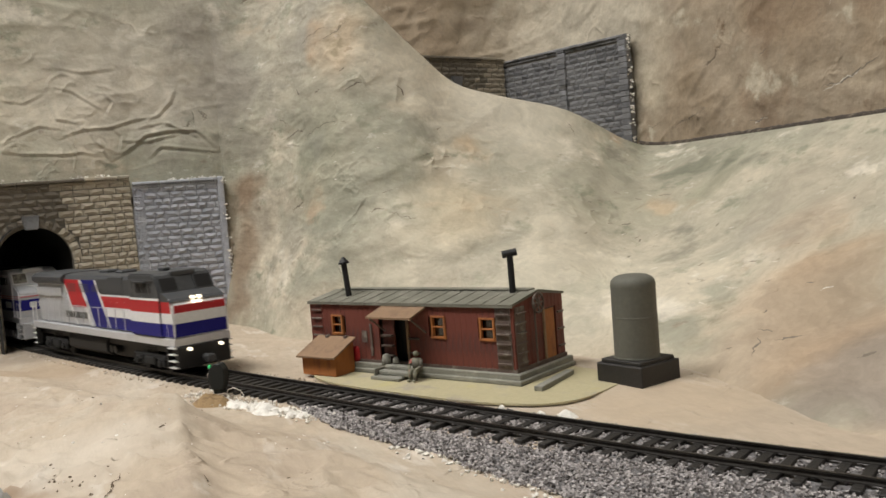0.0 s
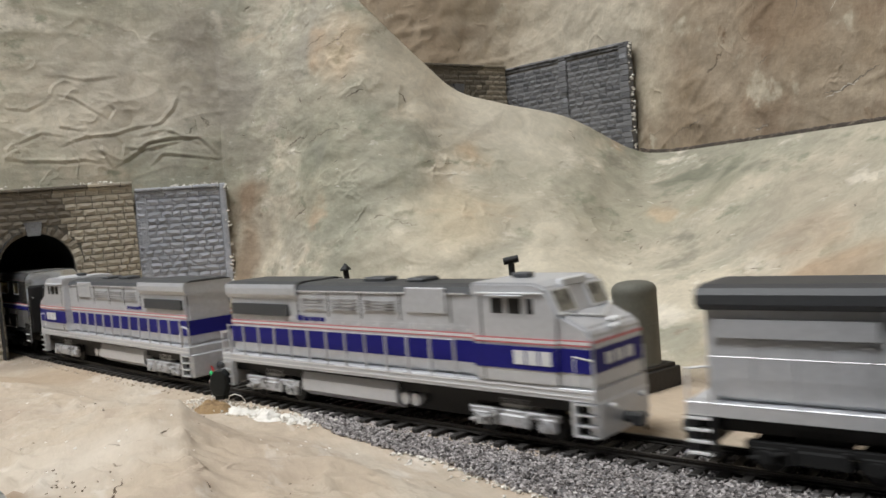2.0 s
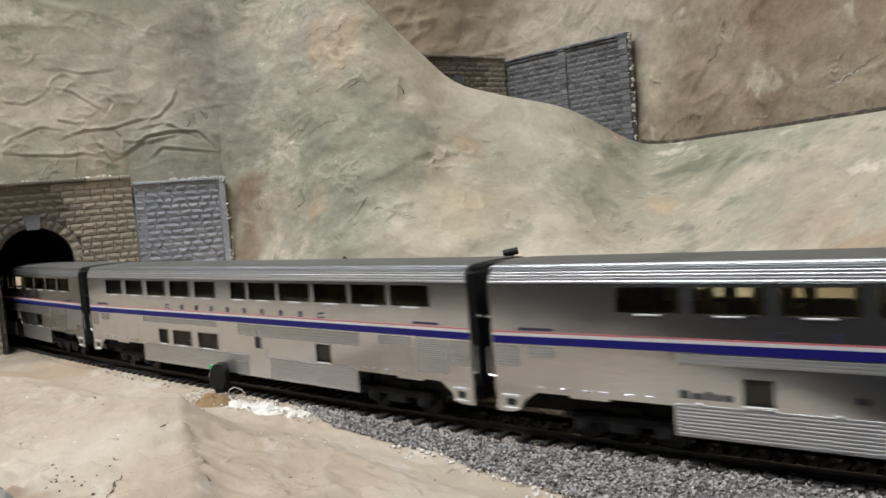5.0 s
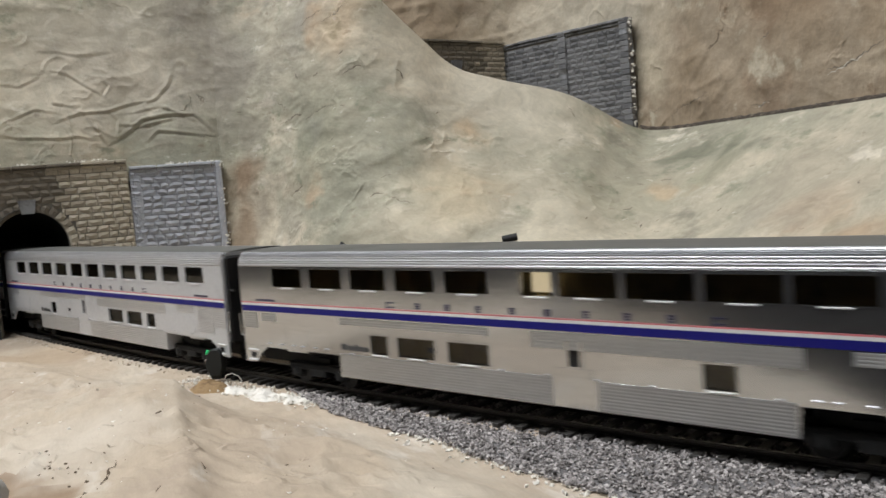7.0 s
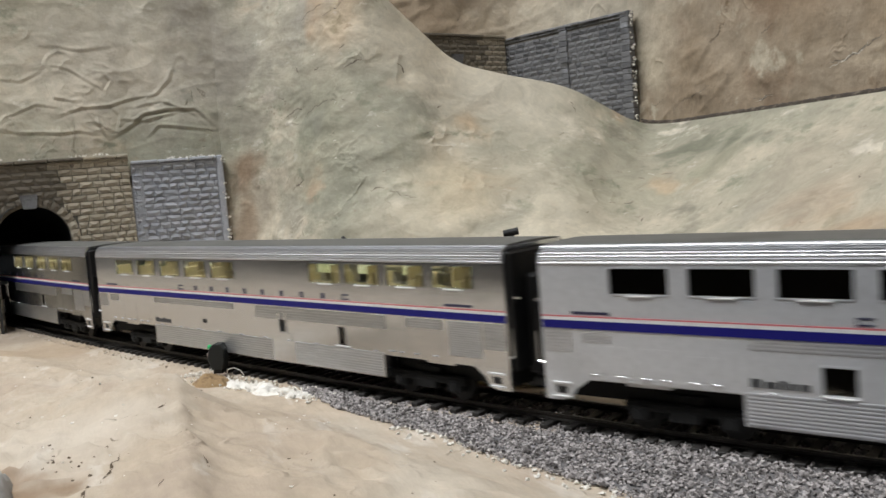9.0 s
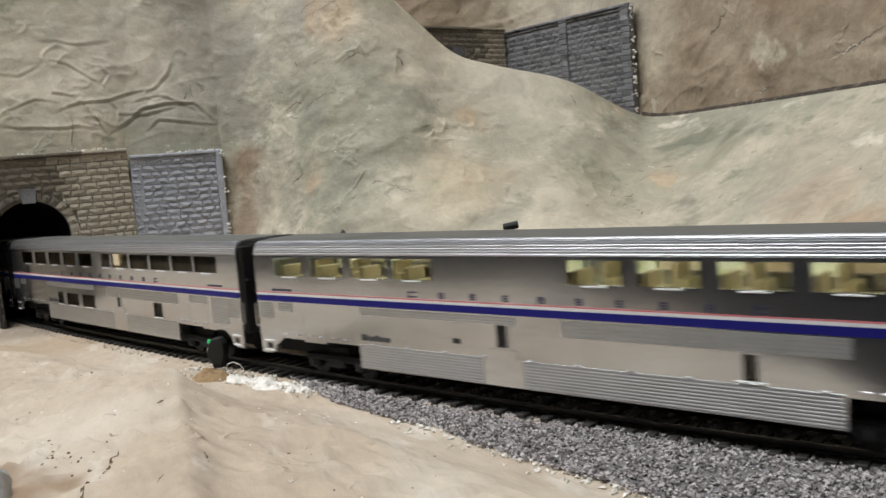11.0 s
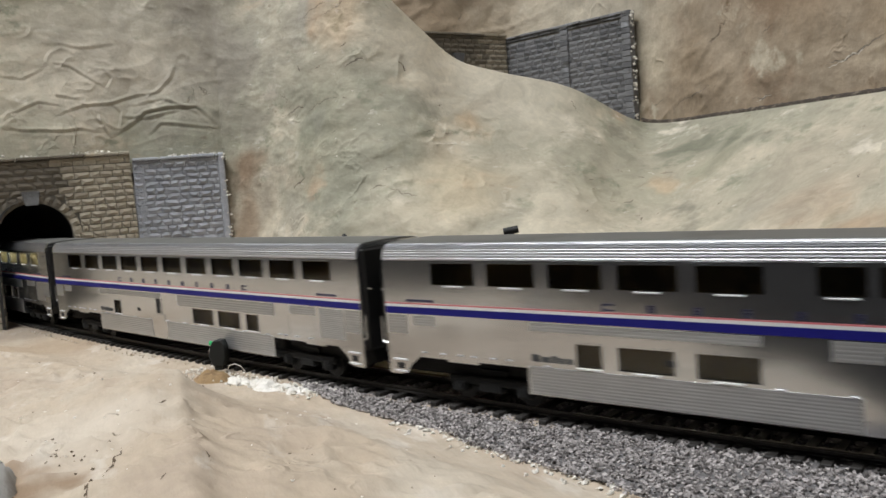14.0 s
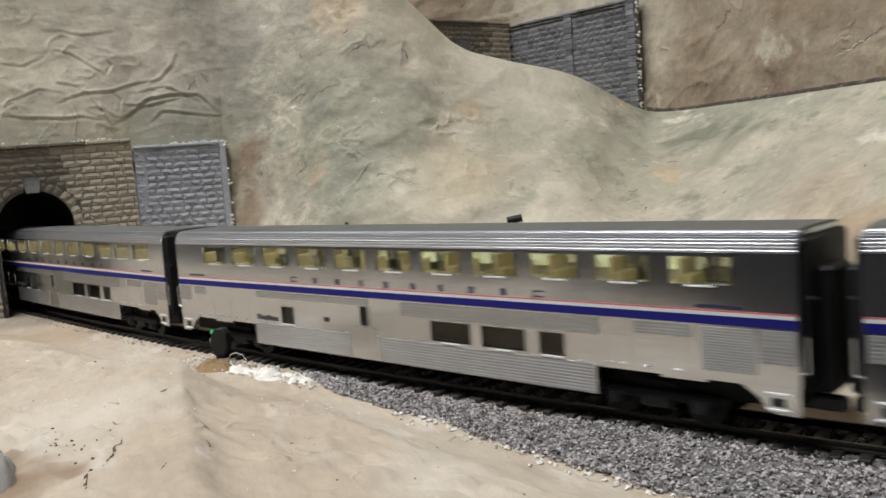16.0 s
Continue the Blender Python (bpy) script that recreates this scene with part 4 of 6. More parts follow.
def passenger_car(windows, low, door, label, skin, inside, lamps=(), bars=True, grey=M_ROOF):
    car = thing("passenger_car", label, "passenger car", group="cars of the train")
    holes = [(a, b, 42.6, 50.3) for a, b in windows]
    lows = [(a, b, 17.7, 25.0) for a, b in low]
    slot = [(door, door + 4.0, 20.4, 28.0)]
    bm = bmesh.new()
    for y, out in ((-SIDE, -1), (SIDE, 1)):
        # upper side, lower side over the trucks, and the skirt
        pierced(bm, -HALF, HALF, 16.0, 51.4, holes + lows + slot, y, -out * 0.9)
        pierced(bm, -88.5, 90, 7.0, 16.0, [], y, 0)
    for x in (-88.5, 90):
        prism(bm, [(-SIDE, 7), (SIDE, 7), (SIDE, 16), (-SIDE, 16)], x - 0.3, x + 0.3, "x")
    box(bm, -HALF + 0.4, HALF - 0.4, -SIDE + 0.6, SIDE - 0.6, 15.6, 16.4)
    box(bm, -88, 89.5, -SIDE + 0.6, SIDE - 0.6, 7.0, 7.5)
    body = part("body", bm, skin, car)
    # roof: ribbed shoulders that roll in under a narrow grey crown
    prof = []
    for k in range(8):
        for q in (0.0, 0.16, 0.34, 0.5, 0.66, 0.84):
            a = (k + q) / 8 * radians(80)
            r = 0.36 * math.sin(math.pi * q)
            prof.append((SIDE - 3.9 * (1 - math.cos(a)) + r * math.cos(a), 51.4 + 5.75 * math.sin(a) + r * math.sin(a)))
    bm = bmesh.new()
    for s in (-1, 1):
        lo = [bm.verts.new((-HALF, s * y, z)) for y, z in prof]
        hi = [bm.verts.new((HALF, s * y, z)) for y, z in prof]
        for i in range(len(prof) - 1):
            bm.faces.new((lo[i], hi[i], hi[i + 1], lo[i + 1]))
    part("fluted_shoulder", bm, M_BRIGHT if skin == M_STEEL else M_PALE, car, "fluted bright metal shoulders")
    top = [(14.9, 56.5), (14.4, 57.25), (12.5, 57.5), (7, 57.75), (0, 57.85)]
    crown = [(-y, z) for y, z in top] + [(y, z) for y, z in top[-2::-1]]
    part("roof", prismed(crown, -HALF, HALF, "x"), grey, car, "dull grey roof")
    for s in (-1, 1):
        e = prismed([(-SIDE, 16), (SIDE, 16), (SIDE, 52), (17.0, 54.4), (14.4, 57.0), (-14.4, 57.0), (-17.0, 54.4), (-SIDE, 52)], s * HALF - 0.5, s * HALF + 0.5, "x")
        end = part("end_wall", e, skin, car)
        part("diaphragm", boxed(min(s * (HALF + .4), s * (HALF + 6)), max(s * (HALF + .4), s * (HALF + 6)), -8, 8, 13, 47, bevel=1.0), M_BLACK, end, "black rubber diaphragm")
        part("corner_post", boxed(min(s * (HALF + .4), s * (HALF + 2.2)), max(s * (HALF + .4), s * (HALF + 2.2)), -16.6, 16.6, 15, 48 if windows is DORM else 55.5, bevel=1.0), M_BLACK, end)
        # stepped corner brackets with round lightening holes
        for y in (-SIDE + 0.5, SIDE - 0.5):
            bm = bmesh.new()
            x0, x1 = s * 139, s * (HALF + 0.3)
            pts = [(x0 - s * 4, 16.5), (x0 + s * 2, 12.5), (x0 + s * 4, 9.4), (x0 + s * 7, 8.6), (x1, 8.6), (x1, 16.5)]
            prism(bm, pts, y - 0.5, y + 0.5)
            br = part("step_bracket", bm, skin, car)
            bm = bmesh.new()
            oy = y - 0.65 if y < 0 else y + 0.65
            box(bm, s * 146 - 2, s * 146 + 2, min(y, oy), max(y, oy), 10.6, 13.2, bevel=0.3)
            part("step_well", bm, M_BLACK, br)
            for z in (9.5, 13.9):
                part("step_tread", boxed(s * 146 - 3.2, s * 146 + 3.2, min(y, oy * 1.02), max(y, oy * 1.02), z, z + 0.6, bevel=0.12), M_WHITE, br, "bright step tread")
        part("end_grab_iron", rod([(s * (HALF + 0.8), -SIDE + 0.2, 20), (s * (HALF + 2.6), -SIDE + 0.2, 20.6), (s * (HALF + 2.6), -SIDE + 0.2, 30)], 0.35), M_STEEL, end)
        part("marker_bracket", boxed(min(s * (HALF + .4), s * (HALF + 4.2)), max(s * (HALF + .4), s * (HALF + 4.2)), -15.5, -14.3, 39.5, 40.3), M_STEEL, end)
        part("coupler", boxed(min(s * 146, s * 158), max(s * 146, s * 158), -2, 2, 6.5, 10.5, bevel=0.6), M_DKGREY, car)
        car_truck(s * 108, car, M_UNDER)
        part("underframe", boxed(min(s * 92, s * 149), max(s * 92, s * 149), -10.5, 10.5, 8.5, 15.6), M_UNDER, car)
        part("equipment_box", boxed(s * 118 - 7, s * 118 + 7, -15.5, 15.5, 14.3, 16.0), skin, car)
    # panes and sills; the sills' white stands in for the highlight on each lip
    for k, (a, b) in enumerate([(h[0], h[1]) for h in holes] + [(h[0], h[1]) for h in lows]):
        z0, z1 = (42.6, 50.3) if k < len(holes) else (17.7, 25.0)
        for s in (-1, 1):
            y = s * (SIDE - 0.8)
            w = part("window_pane", boxed(a, b, y - 0.08, y + 0.08, z0, z1), M_CLEAR if inside in ("seats", "lit") and k < len(holes) else M_GLASS, car)
            w.visible_shadow = False
            if s < 0:
                bm = bmesh.new()
                for q in ((a - 0.55, a, z0 - 0.3, z1 + 0.5), (b, b + 0.55, z0 - 0.3, z1 + 0.5), (a, b, z1, z1 + 0.5), (a, b, z0 - 0.3, z0)):
                    box(bm, q[0], q[1], -SIDE - 0.16, -SIDE + 0.1, q[2], q[3])
                part("window_frame", bm, skin, w)
                m = (a + b) / 2
                part("sill", boxed(m - 4.2, m + 4.2, -SIDE - 0.5, -SIDE + 0.1, z0 - 0.75, z0 - 0.25, bevel=0.12), M_WHITE, w)
    d = part("door", boxed(door - 5, door + 8, -SIDE - 0.22, -SIDE - 0.02, 16.2, 19.8), skin, car)
    part("door_frame", boxed(door - 1.0, door - 0.1, -SIDE - 0.3, -SIDE, 20, 28.6), skin, d)
    part("door_frame", boxed(door + 4.1, door + 5.0, -SIDE - 0.3, -SIDE, 20, 28.6), skin, d)
    part("door_glass", boxed(door, door + 4, -SIDE + 0.6, -SIDE + 0.8, 20.4, 28.0), M_BLACK, d)
    part("vent", boxed(-40, -36.5, -SIDE - 0.1, -SIDE + 0.2, 20.4, 22.2), M_BLACK, car)
    # paint bands
    for s in (-1, 1):
        y = s * (SIDE + 0.12)
        for nm, z0, z1, mt in (("red_band", 35.2, 35.65, M_PINK), ("white_band", 34.18, 35.17, M_WHITE), ("blue_band", 31.6, 34.15, M_BLUE)):
            part(nm, boxed(-HALF, HALF, y - 0.1, y + 0.1, z0, z1), mt, car)
        for q in ((6, 92, 25.6, 31.2, 5), (-87, -12, 28.2, 31.2, 3), (104, 122, 27.4, 31.2, 4), (141.5, 151, 22, 31.2, 9), (-151, -141.5, 24, 31.2, 7), (-138, -128, 27.4, 31.2, 4),
                  (-88, door - 7, 7.2, 16.6, 9), (door + 10, 89.6, 7.2, 16.6, 9)):
            bm = bmesh.new()
            flutes(bm, *q, s * SIDE, s, 0.16 if q[2] > 10 or windows is ROOMS else 0.22)
            part("fluted_panel", bm, M_FLUTE if skin == M_STEEL else M_PALE, car)
        bm = bmesh.new()
        flutes(bm, 125, 140.5, 18.6, 31.0, 16, s * SIDE, s, 0.14)
        part("louvre_panel", bm, M_FLUTE if skin == M_STEEL else M_PALE, car, "louvred panel")
        # access hatches over the trucks, with bright hinges along the lower edge
        for x0, x1, z0, z1 in ((-136, -122, 18.2, 26.6), (-119.5, -108, 18.2, 26.6), (-105, -93, 18.2, 25.4), (93, 103, 18.2, 26.4), (106, 121, 18.2, 26.0)):
            yy = s * SIDE
            h = part("hatch", boxed(x0, x1, min(yy, yy + s * 0.09), max(yy, yy + s * 0.09), z0, z1), skin, car)
            for q in (x0 + 1.2, x1 - 4.2):
                part("hinge", boxed(q, q + 1.9, min(yy, yy + s * 0.5), max(yy, yy + s * 0.5), z0 - 0.75, z0 - 0.25, bevel=0.1), M_BRIGHT, h)
        for x in list(np.arange(-82, 88, 18.5)):
            part("skirt_latch", boxed(x, x + 1.5, min(s * SIDE, s * (SIDE + 0.55)), max(s * SIDE, s * (SIDE + 0.55)), 16.6, 17.15, bevel=0.1), M_BRIGHT, car)
        for x0, x1 in ((-141, -128), (124, 137)):
            part("small_mark", boxed(x0, x1, s * (SIDE + 0.06) - 0.05, s * (SIDE + 0.06) + 0.05, 36.1, 37.0), M_LETTER, car)
    # the spaced name along the side, as plain bars, and the smaller marks
    for k in range(10):
        x = -58 + 14.2 * k
        h, w = (3.9, 2.0) if k in (0, 9) else (2.2, 1.2)
        bm = bmesh.new()
        for z in (38.3 - h, 38.3 - h / 2 - 0.25, 37.8):
            box(bm, x - w, x + w, -SIDE - 0.16, -SIDE - 0.02, z, z + 0.5)
        box(bm, x - w, x - w + 0.5, -SIDE - 0.15, -SIDE - 0.03, 38.3 - h, 38.3)
        if k % 3:
            box(bm, x + w - 0.5, x + w, -SIDE - 0.15, -SIDE - 0.03, 38.3 - h, 38.3)
        part("letter_bar", bm, M_LETTER, car)
    if bars:
        for q in ((-87, -84), (-83.2, -80), (-79.4, -77.4), (-76.8, -74.8), (-74.2, -71.6)):
            part("name_bar", boxed(q[0], q[1], -SIDE - 0.2, -SIDE, 18.2, 20.6 if q[0] in (-87, -79.4) else 20.0), M_DKGREY, car)
    # inside: deck, seats or a closed core
    part("deck", boxed(-150, 150, -16.5, 16.5, 36.5, 37.5), M_TANCORE, car)
    if inside == "dark":
        part("compartments", boxed(-149, 149, -9, 9, 16.6, 55), M_CORE, car)
    elif inside == "brown":
        part("compartments", boxed(-149, 149, -11, 11, 16.6, 55), M_WARMCORE, car)
    else:
        part("lower_compartments", boxed(-149, 149, -10, 10, 16.6, 36), M_CORE, car)
        for k in range(12):
            x = -138 + 24.5 * k
            bm = bmesh.new()
            for y in (-9.5, 9.5):
                box(bm, x, x + 5, y - 5, y + 5, 37.5, 41.5, bevel=0.4)
                box(bm, x, x + 1.6, y - 5, y + 5, 41, 46.5, bevel=0.4)
            part("seat_pair", bm, M_TANCORE, car)
        part("ceiling_lining", boxed(-149, 149, -16, 16, 54.2, 54.8), M_CREAM, car)
        # pale far-wall panels, added to make the upper windows look bright
        for k in range(10):
            x = -134 + 29.0 * k
            part("far_panel", boxed(x, x + 12, 15.4, 15.9, 41.5, 52), M_CREAM, car)
        if inside == "lit":
            part("lighting_strip", boxed(-140, 140, -6, -3, 53.2, 54), M_STRIP, car, "glowing lighting strip")
    for x in lamps:
        part("interior_light", boxed(x - 5, x + 5, -12.5, -12, 43, 50), M_GLIM, car)
    return car


TRAIN = []
steel = "stainless steel double-deck car with blue stripe"
CARS = (
    (DORM, LOW_A, -24, steel + " and one lit window", M_STEEL, "seats", (-4, 126), True),
    (ROOMS, LOW_B, 20, steel + " and dark windows", M_STEEL, "brown", (), False),
    (ROOMS, LOW_B, 20, steel + " and a lit middle window", M_STEEL, "brown", (9,), True),
    (EVEN, LOW_A, -17, "pale grey double-deck passenger car with black windows", M_SILVER, "dark", (), True),
    (DINER, [(64, 68)], 24, steel + " and see-through windows", M_STEEL, "lit", (), True),
    ([(-b, -a) for a, b in DINER], [(64, 68)], -20, steel + " and see-through end windows", M_STEEL, "lit", (), True),
    (ROOMS, LOW_B, 20, steel + " and a lit middle window", M_STEEL, "brown", (9,), True),
    (ROOMS, LOW_B, 20, steel + " and brown windows", M_STEEL, "brown", (), True),
    (EVEN, LOW_A, -17, steel + " and dark upper windows", M_STEEL, "brown", (), True),
    (EVEN, LOW_A, -17, steel + " and bright upper windows", M_STEEL, "lit", (), True),
    (EVEN, LOW_A, -17, steel + " and lit upper windows", M_STEEL, "lit", (), True),
)
for n, spec in enumerate(CARS, 1):
    TRAIN.append((passenger_car(*spec), 158.5 + 317 * (9 - n) - (4 if n == 1 else 0), 108, 0))


# ---- locomotives ----
def loco_truck(x, parent, material):
    bm = bmesh.new()
    for y in (-12.8, 12.8):
        s = 1 if y > 0 else -1
        box(bm, x - 21, x + 21, y - 1.2, y + 1.2, 7.6, 10.4, bevel=0.5)
        box(bm, x - 7, x + 7, y - 1.8, y + 1.8, 4.0, 9.0, bevel=0.8)
        for d in (-15, 15):
            box(bm, x + d - 4.2, x + d + 4.2, y - 1.6, y + 1.6, 3.4, 9.2, bevel=0.9)
            cyl(bm, (x + d, y, 6), (x + d, y + s * 2.8, 6), 2.0, 12)
            cyl(bm, (x + d * 0.5, y + s * 1.4, 4.5), (x + d * 0.5, y + s * 1.4, 9.5), 1.2, 8)
        cyl(bm, (x - 20, y + s * 1.6, 5), (x - 9, y + s * 1.6, 7.5), 0.7, 8)
    box(bm, x - 7, x + 7, -12, 12, 8, 14)
    t = part("truck", bm, material, parent)
    for d in (-15, 15):
        wheelset(x + d, t, 6.0, 6.0)
    return t


def locomotive(label, banded):
    eng = thing("locomotive", label, "locomotive", group="locomotives of the train")
    skin = M_SILVER
    under = M_BLACK if banded else M_SILVER
    bogie = M_UNDER if banded else M_TRUCK
    roof = M_DKGREY
    part("sill", boxed(-112, 112, -16, 16, 16.8, 21, bevel=0.15), M_SILVER, eng)
    part("frame", boxed(-108, 108, -12, 12, 12, 16.9), M_BLACK, eng)
    hood = part("long_hood", boxed(-106, 62, -12.8, 12.8, 21, 53.2, bevel=1.6, seg=2), skin, eng)
    for x in np.arange(-100, 50, 10.5):
        for s in (-1, 1):
            hd = part("hood_door", boxed(x, x + 9.3, s * 12.85 - 0.15, s * 12.85 + 0.15, 22.5, 40), skin, hood)
            part("latch", boxed(x + 7.6, x + 8.6, min(s * 12.9, s * 13.35), max(s * 12.9, s * 13.35), 38.4, 39.0), M_WHITE, hd)
    for s in (-1, 1):
        # louvred upper panels and the seams between them
        for x0, x1, z0, z1 in ((-46, -30, 43.5, 50.5), (-26, -8, 43.5, 50.5), (-4, 16, 44, 50)):
            bm = bmesh.new()
            box(bm, x0, x1, s * 12.85 - 0.3, s * 12.85 + 0.3, z0, z1)
            pan = part("louvre_panel", bm, M_DKGREY if banded else skin, hood)
            for k in range(4):
                z = z0 + 0.8 + k * (z1 - z0 - 1.2) / 4
                part("louvre", boxed(x0 + 0.8, x1 - 0.8, min(s * 13.1, s * 13.5), max(s * 13.1, s * 13.5), z, z + 0.5), M_DKGREY if banded else M_TRUCK, pan)
        for x in (-50, -28, -6, 18, 46):
            part("seam", boxed(x - 0.25, x + 0.25, s * 12.9 - 0.12, s * 12.9 + 0.12, 41, 52), M_DKGREY, hood)
    part("hood_roof", prismed([(-13.4, 52), (13.4, 52), (12, 54.8), (7, 55.6), (-7, 55.6), (-12, 54.8)], -105, 62, "x"), roof, eng, "dark grey roof")
    fl = 15.4 if banded else 14.1
    rad = prismed([(-13, 48.6), (-fl, 50.6), (-fl, 53.4), (-13.6, 55.2), (-10, 56), (10, 56), (13.6, 55.2), (fl, 53.4), (fl, 50.6), (13, 48.6)], -107.5, -50, "x")
    part("radiator_housing", rad, roof if banded else M_SILVER, eng, "flared radiator housing")
    if not banded:
        part("radiator_cover", prismed([(-13.4, 55.25), (13.4, 55.25), (10, 56.3), (-10, 56.3)], -107.8, -50, "x"), roof, eng, "dark grey radiator cover")
    for s in (-1, 1):
        part("radiator_grille", boxed(-103, -57, s * 13.6 - 0.4, s * 13.6 + 0.4, 40.5, 46.0), M_DKGREY if not banded else M_SILVER, eng)
    part("exhaust_duct", boxed(-14, 0, -4, 4, 55, 57.4, bevel=0.6), M_DKGREY, eng)
    part("roof_fan", boxed(14, 24, -5, 5, 55, 57.3, bevel=0.8), M_DKGREY, eng)
    for s in (-1, 1):
        part("equipment_panel", boxed(22, 44, s * 13 - 0.5, s * 13 + 0.5, 44.5, 54.5, bevel=0.3), M_DKGREY if banded else M_SILVER, eng)
    # cab and nose
    cab_skin = M_DKGREY if banded else M_SILVER
    bm = bmesh.new()
    prism(bm, [(60, 21), (98, 21), (99, 45.5), (94.5, 55.2), (90, 57), (60, 57)], -16.4, 16.4)
    bmesh.ops.bevel(bm, geom=list(bm.edges), offset=0.8, segments=2, affect="EDGES")
    cab = part("cab", bm, cab_skin, eng)
    bm = bmesh.new()
    prism(bm, [(96, 21), (111.5, 21), (111.5, 38.5), (109.5, 41.5), (100, 45.8), (96, 46)], -15.4, 15.4)
    bmesh.ops.bevel(bm, geom=list(bm.edges), offset=1.0, segments=2, affect="EDGES")
    part("nose", bm, M_SILVER if not banded else M_WHITE, eng)
    if banded:
        bm = bmesh.new()
        prism(bm, [(96, 41.5), (110.3, 41.5), (108.5, 43), (101, 46), (96, 46.3)], -15.7, 15.7)
        part("nose_top", bm, M_DKGREY, eng)
    for s in (-1, 1):
        for a, b in ((70, 75.5), (77.5, 83.5), (86, 89)):
            w = part("cab_window", boxed(a, b, s * 16.45 - 0.2, s * 16.45 + 0.2, 46, 51.6, bevel=0.15), M_BLACK, cab)
            part("window_frame", boxed(a - 0.6, b + 0.6, s * 16.4 - 0.15, s * 16.4 + 0.15, 45.3, 52.3), skin if not banded else M_DKGREY, w)
        # sloping windscreen
        n = Vector((0.9, 0, 0.42))
        for y0, y1 in ((-14.5, -5.5), (5.5, 14.5)) if s > 0 else ():
            bm = bmesh.new()
            lo, hi = Vector((98.9, 0, 46.9)), Vector((95.6, 0, 53.9))
            box(bm, -0.25, 0.25, y0, y1, 0, (hi - lo).length)
            bmesh.ops.rotate(bm, verts=bm.verts, matrix=Matrix.Rotation(math.atan2(hi.x - lo.x, hi.z - lo.z), 3, "Y"))
            bmesh.ops.translate(bm, verts=bm.verts, vec=lo + Vector((0.15, 0, 0)))
            w = part("windscreen", bm, M_BLACK if banded else M_SCREEN, cab)
            bm = bmesh.new()
            box(bm, -0.25, 0.25, y0 - 0.9, y1 + 0.9, -0.8, (hi - lo).length + 0.8)
            bmesh.ops.rotate(bm, verts=bm.verts, matrix=Matrix.Rotation(math.atan2(hi.x - lo.x, hi.z - lo.z), 3, "Y"))
            bmesh.ops.translate(bm, verts=bm.verts, vec=lo)
            part("window_frame", bm, M_WHITE if not banded else M_DKGREY, w)
    for s in (-1, 1):
        part("drip_rail", boxed(63, 93, min(s * 16.3, s * 17.1), max(s * 16.3, s * 17.1), 53.0, 53.6, bevel=0.1), M_DKGREY if banded else M_WHITE, cab)
        part("door_seam", boxed(64.6, 65.1, s * 16.45 - 0.12, s * 16.45 + 0.12, 22, 52), M_DKGREY, cab)
        part("sunshade", boxed(69, 85, min(s * 16.4, s * 18.4), max(s * 16.4, s * 18.4), 52.3, 52.8, bevel=0.1), cab_skin, cab)
    part("number_board", boxed(92.5, 95.2, -7, 7, 54.6, 57.4, bevel=0.4), M_DKGREY if banded else M_WHITE, cab)
    part("horn", boxed(68, 76, -2, 2, 57, 59, bevel=0.5), M_DKGREY, cab)
    for z in (40.4, 42.8):
        for y in (-1.6, 1.6) if not banded else (-3.0, 0.6):
            bm = bmesh.new()
            cyl(bm, (109, y, z), (112, y, z), 0.85, 12)
            part("headlight", bm, M_LAMP if banded else M_WHITE, eng, "lit headlight" if banded else "")
    for y in (-9, 9):
        bm = bmesh.new()
        cyl(bm, (112, y, 15.0), (115.4, y, 15.0), 0.9, 12)
        part("ditch_light", bm, M_LAMP if banded else M_WHITE, eng, "lit ditch light" if banded else "")
    # fuel tank, trucks, pilots, steps
    bm = bmesh.new()
    prism(bm, [(-13, 15), (-14, 12), (-14, 7), (-10, 4), (10, 4), (14, 7), (14, 12), (13, 15)], -50, 13, "x")
    part("fuel_tank", bm, under, eng)
    # black block added to darken the gap under the frame
    part("under_gap_block", boxed(-54, 54, -9, 9, 4.5, 12.1), M_BLACK, eng)
    for k in range(2):
        bm = bmesh.new()
        cyl(bm, (17 + 6 * k, -13, 9), (17 + 6 * k, 13, 9), 2.6, 14)
        part("air_reservoir", bm, under, eng)
    for x in (-74, 74):
        loco_truck(x, eng, bogie)
    for s in (-1, 1):
        p = part("pilot", boxed(min(s * 108, s * 113), max(s * 108, s * 113), -15, 15, 4.5, 17, bevel=0.6), M_BLACK if banded else M_SILVER, eng)
        bm = bmesh.new()
        cyl(bm, (s * 112, 0, 9), (s * 119, 0, 9), 2.0, 10)
        box(bm, min(s * 116, s * 120), max(s * 116, s * 120), -2.4, 2.4, 6.5, 11, bevel=0.7)
        part("coupler", bm, M_DKGREY, p)
        part("hose", rod([(s * 113, 5, 9), (s * 116, 5.5, 6), (s * 117, 6, 3.5)], 0.5), M_RED if s < 0 else M_BLACK, p)
        for y in (-15.4, 15.4):
            for k in range(4):
                part("step", boxed(s * 108 - 4, s * 108 + 4, y - 1.4, y + 1.4, 5.0 + 3.6 * k, 5.6 + 3.6 * k), M_WHITE if banded else M_SILVER, eng)
            part("step_side", boxed(s * 103.4 - 0.8, s * 103.4 + 0.8, y - 1.4, y + 1.4, 4.8, 17), M_BLACK if banded else M_SILVER, eng)
            part("grab_rail", rod([(s * 111.5, y, 21), (s * 111.5, y, 31), (s * 104, y, 32), (s * 104, y, 21)], 0.4), M_WHITE, eng)
    for s in (-1, 1):
        y = s * 16.2
        part("handrail", rod([(-104, y, 35.2), (50, y, 35.2)], 0.2), M_SILVER, eng)
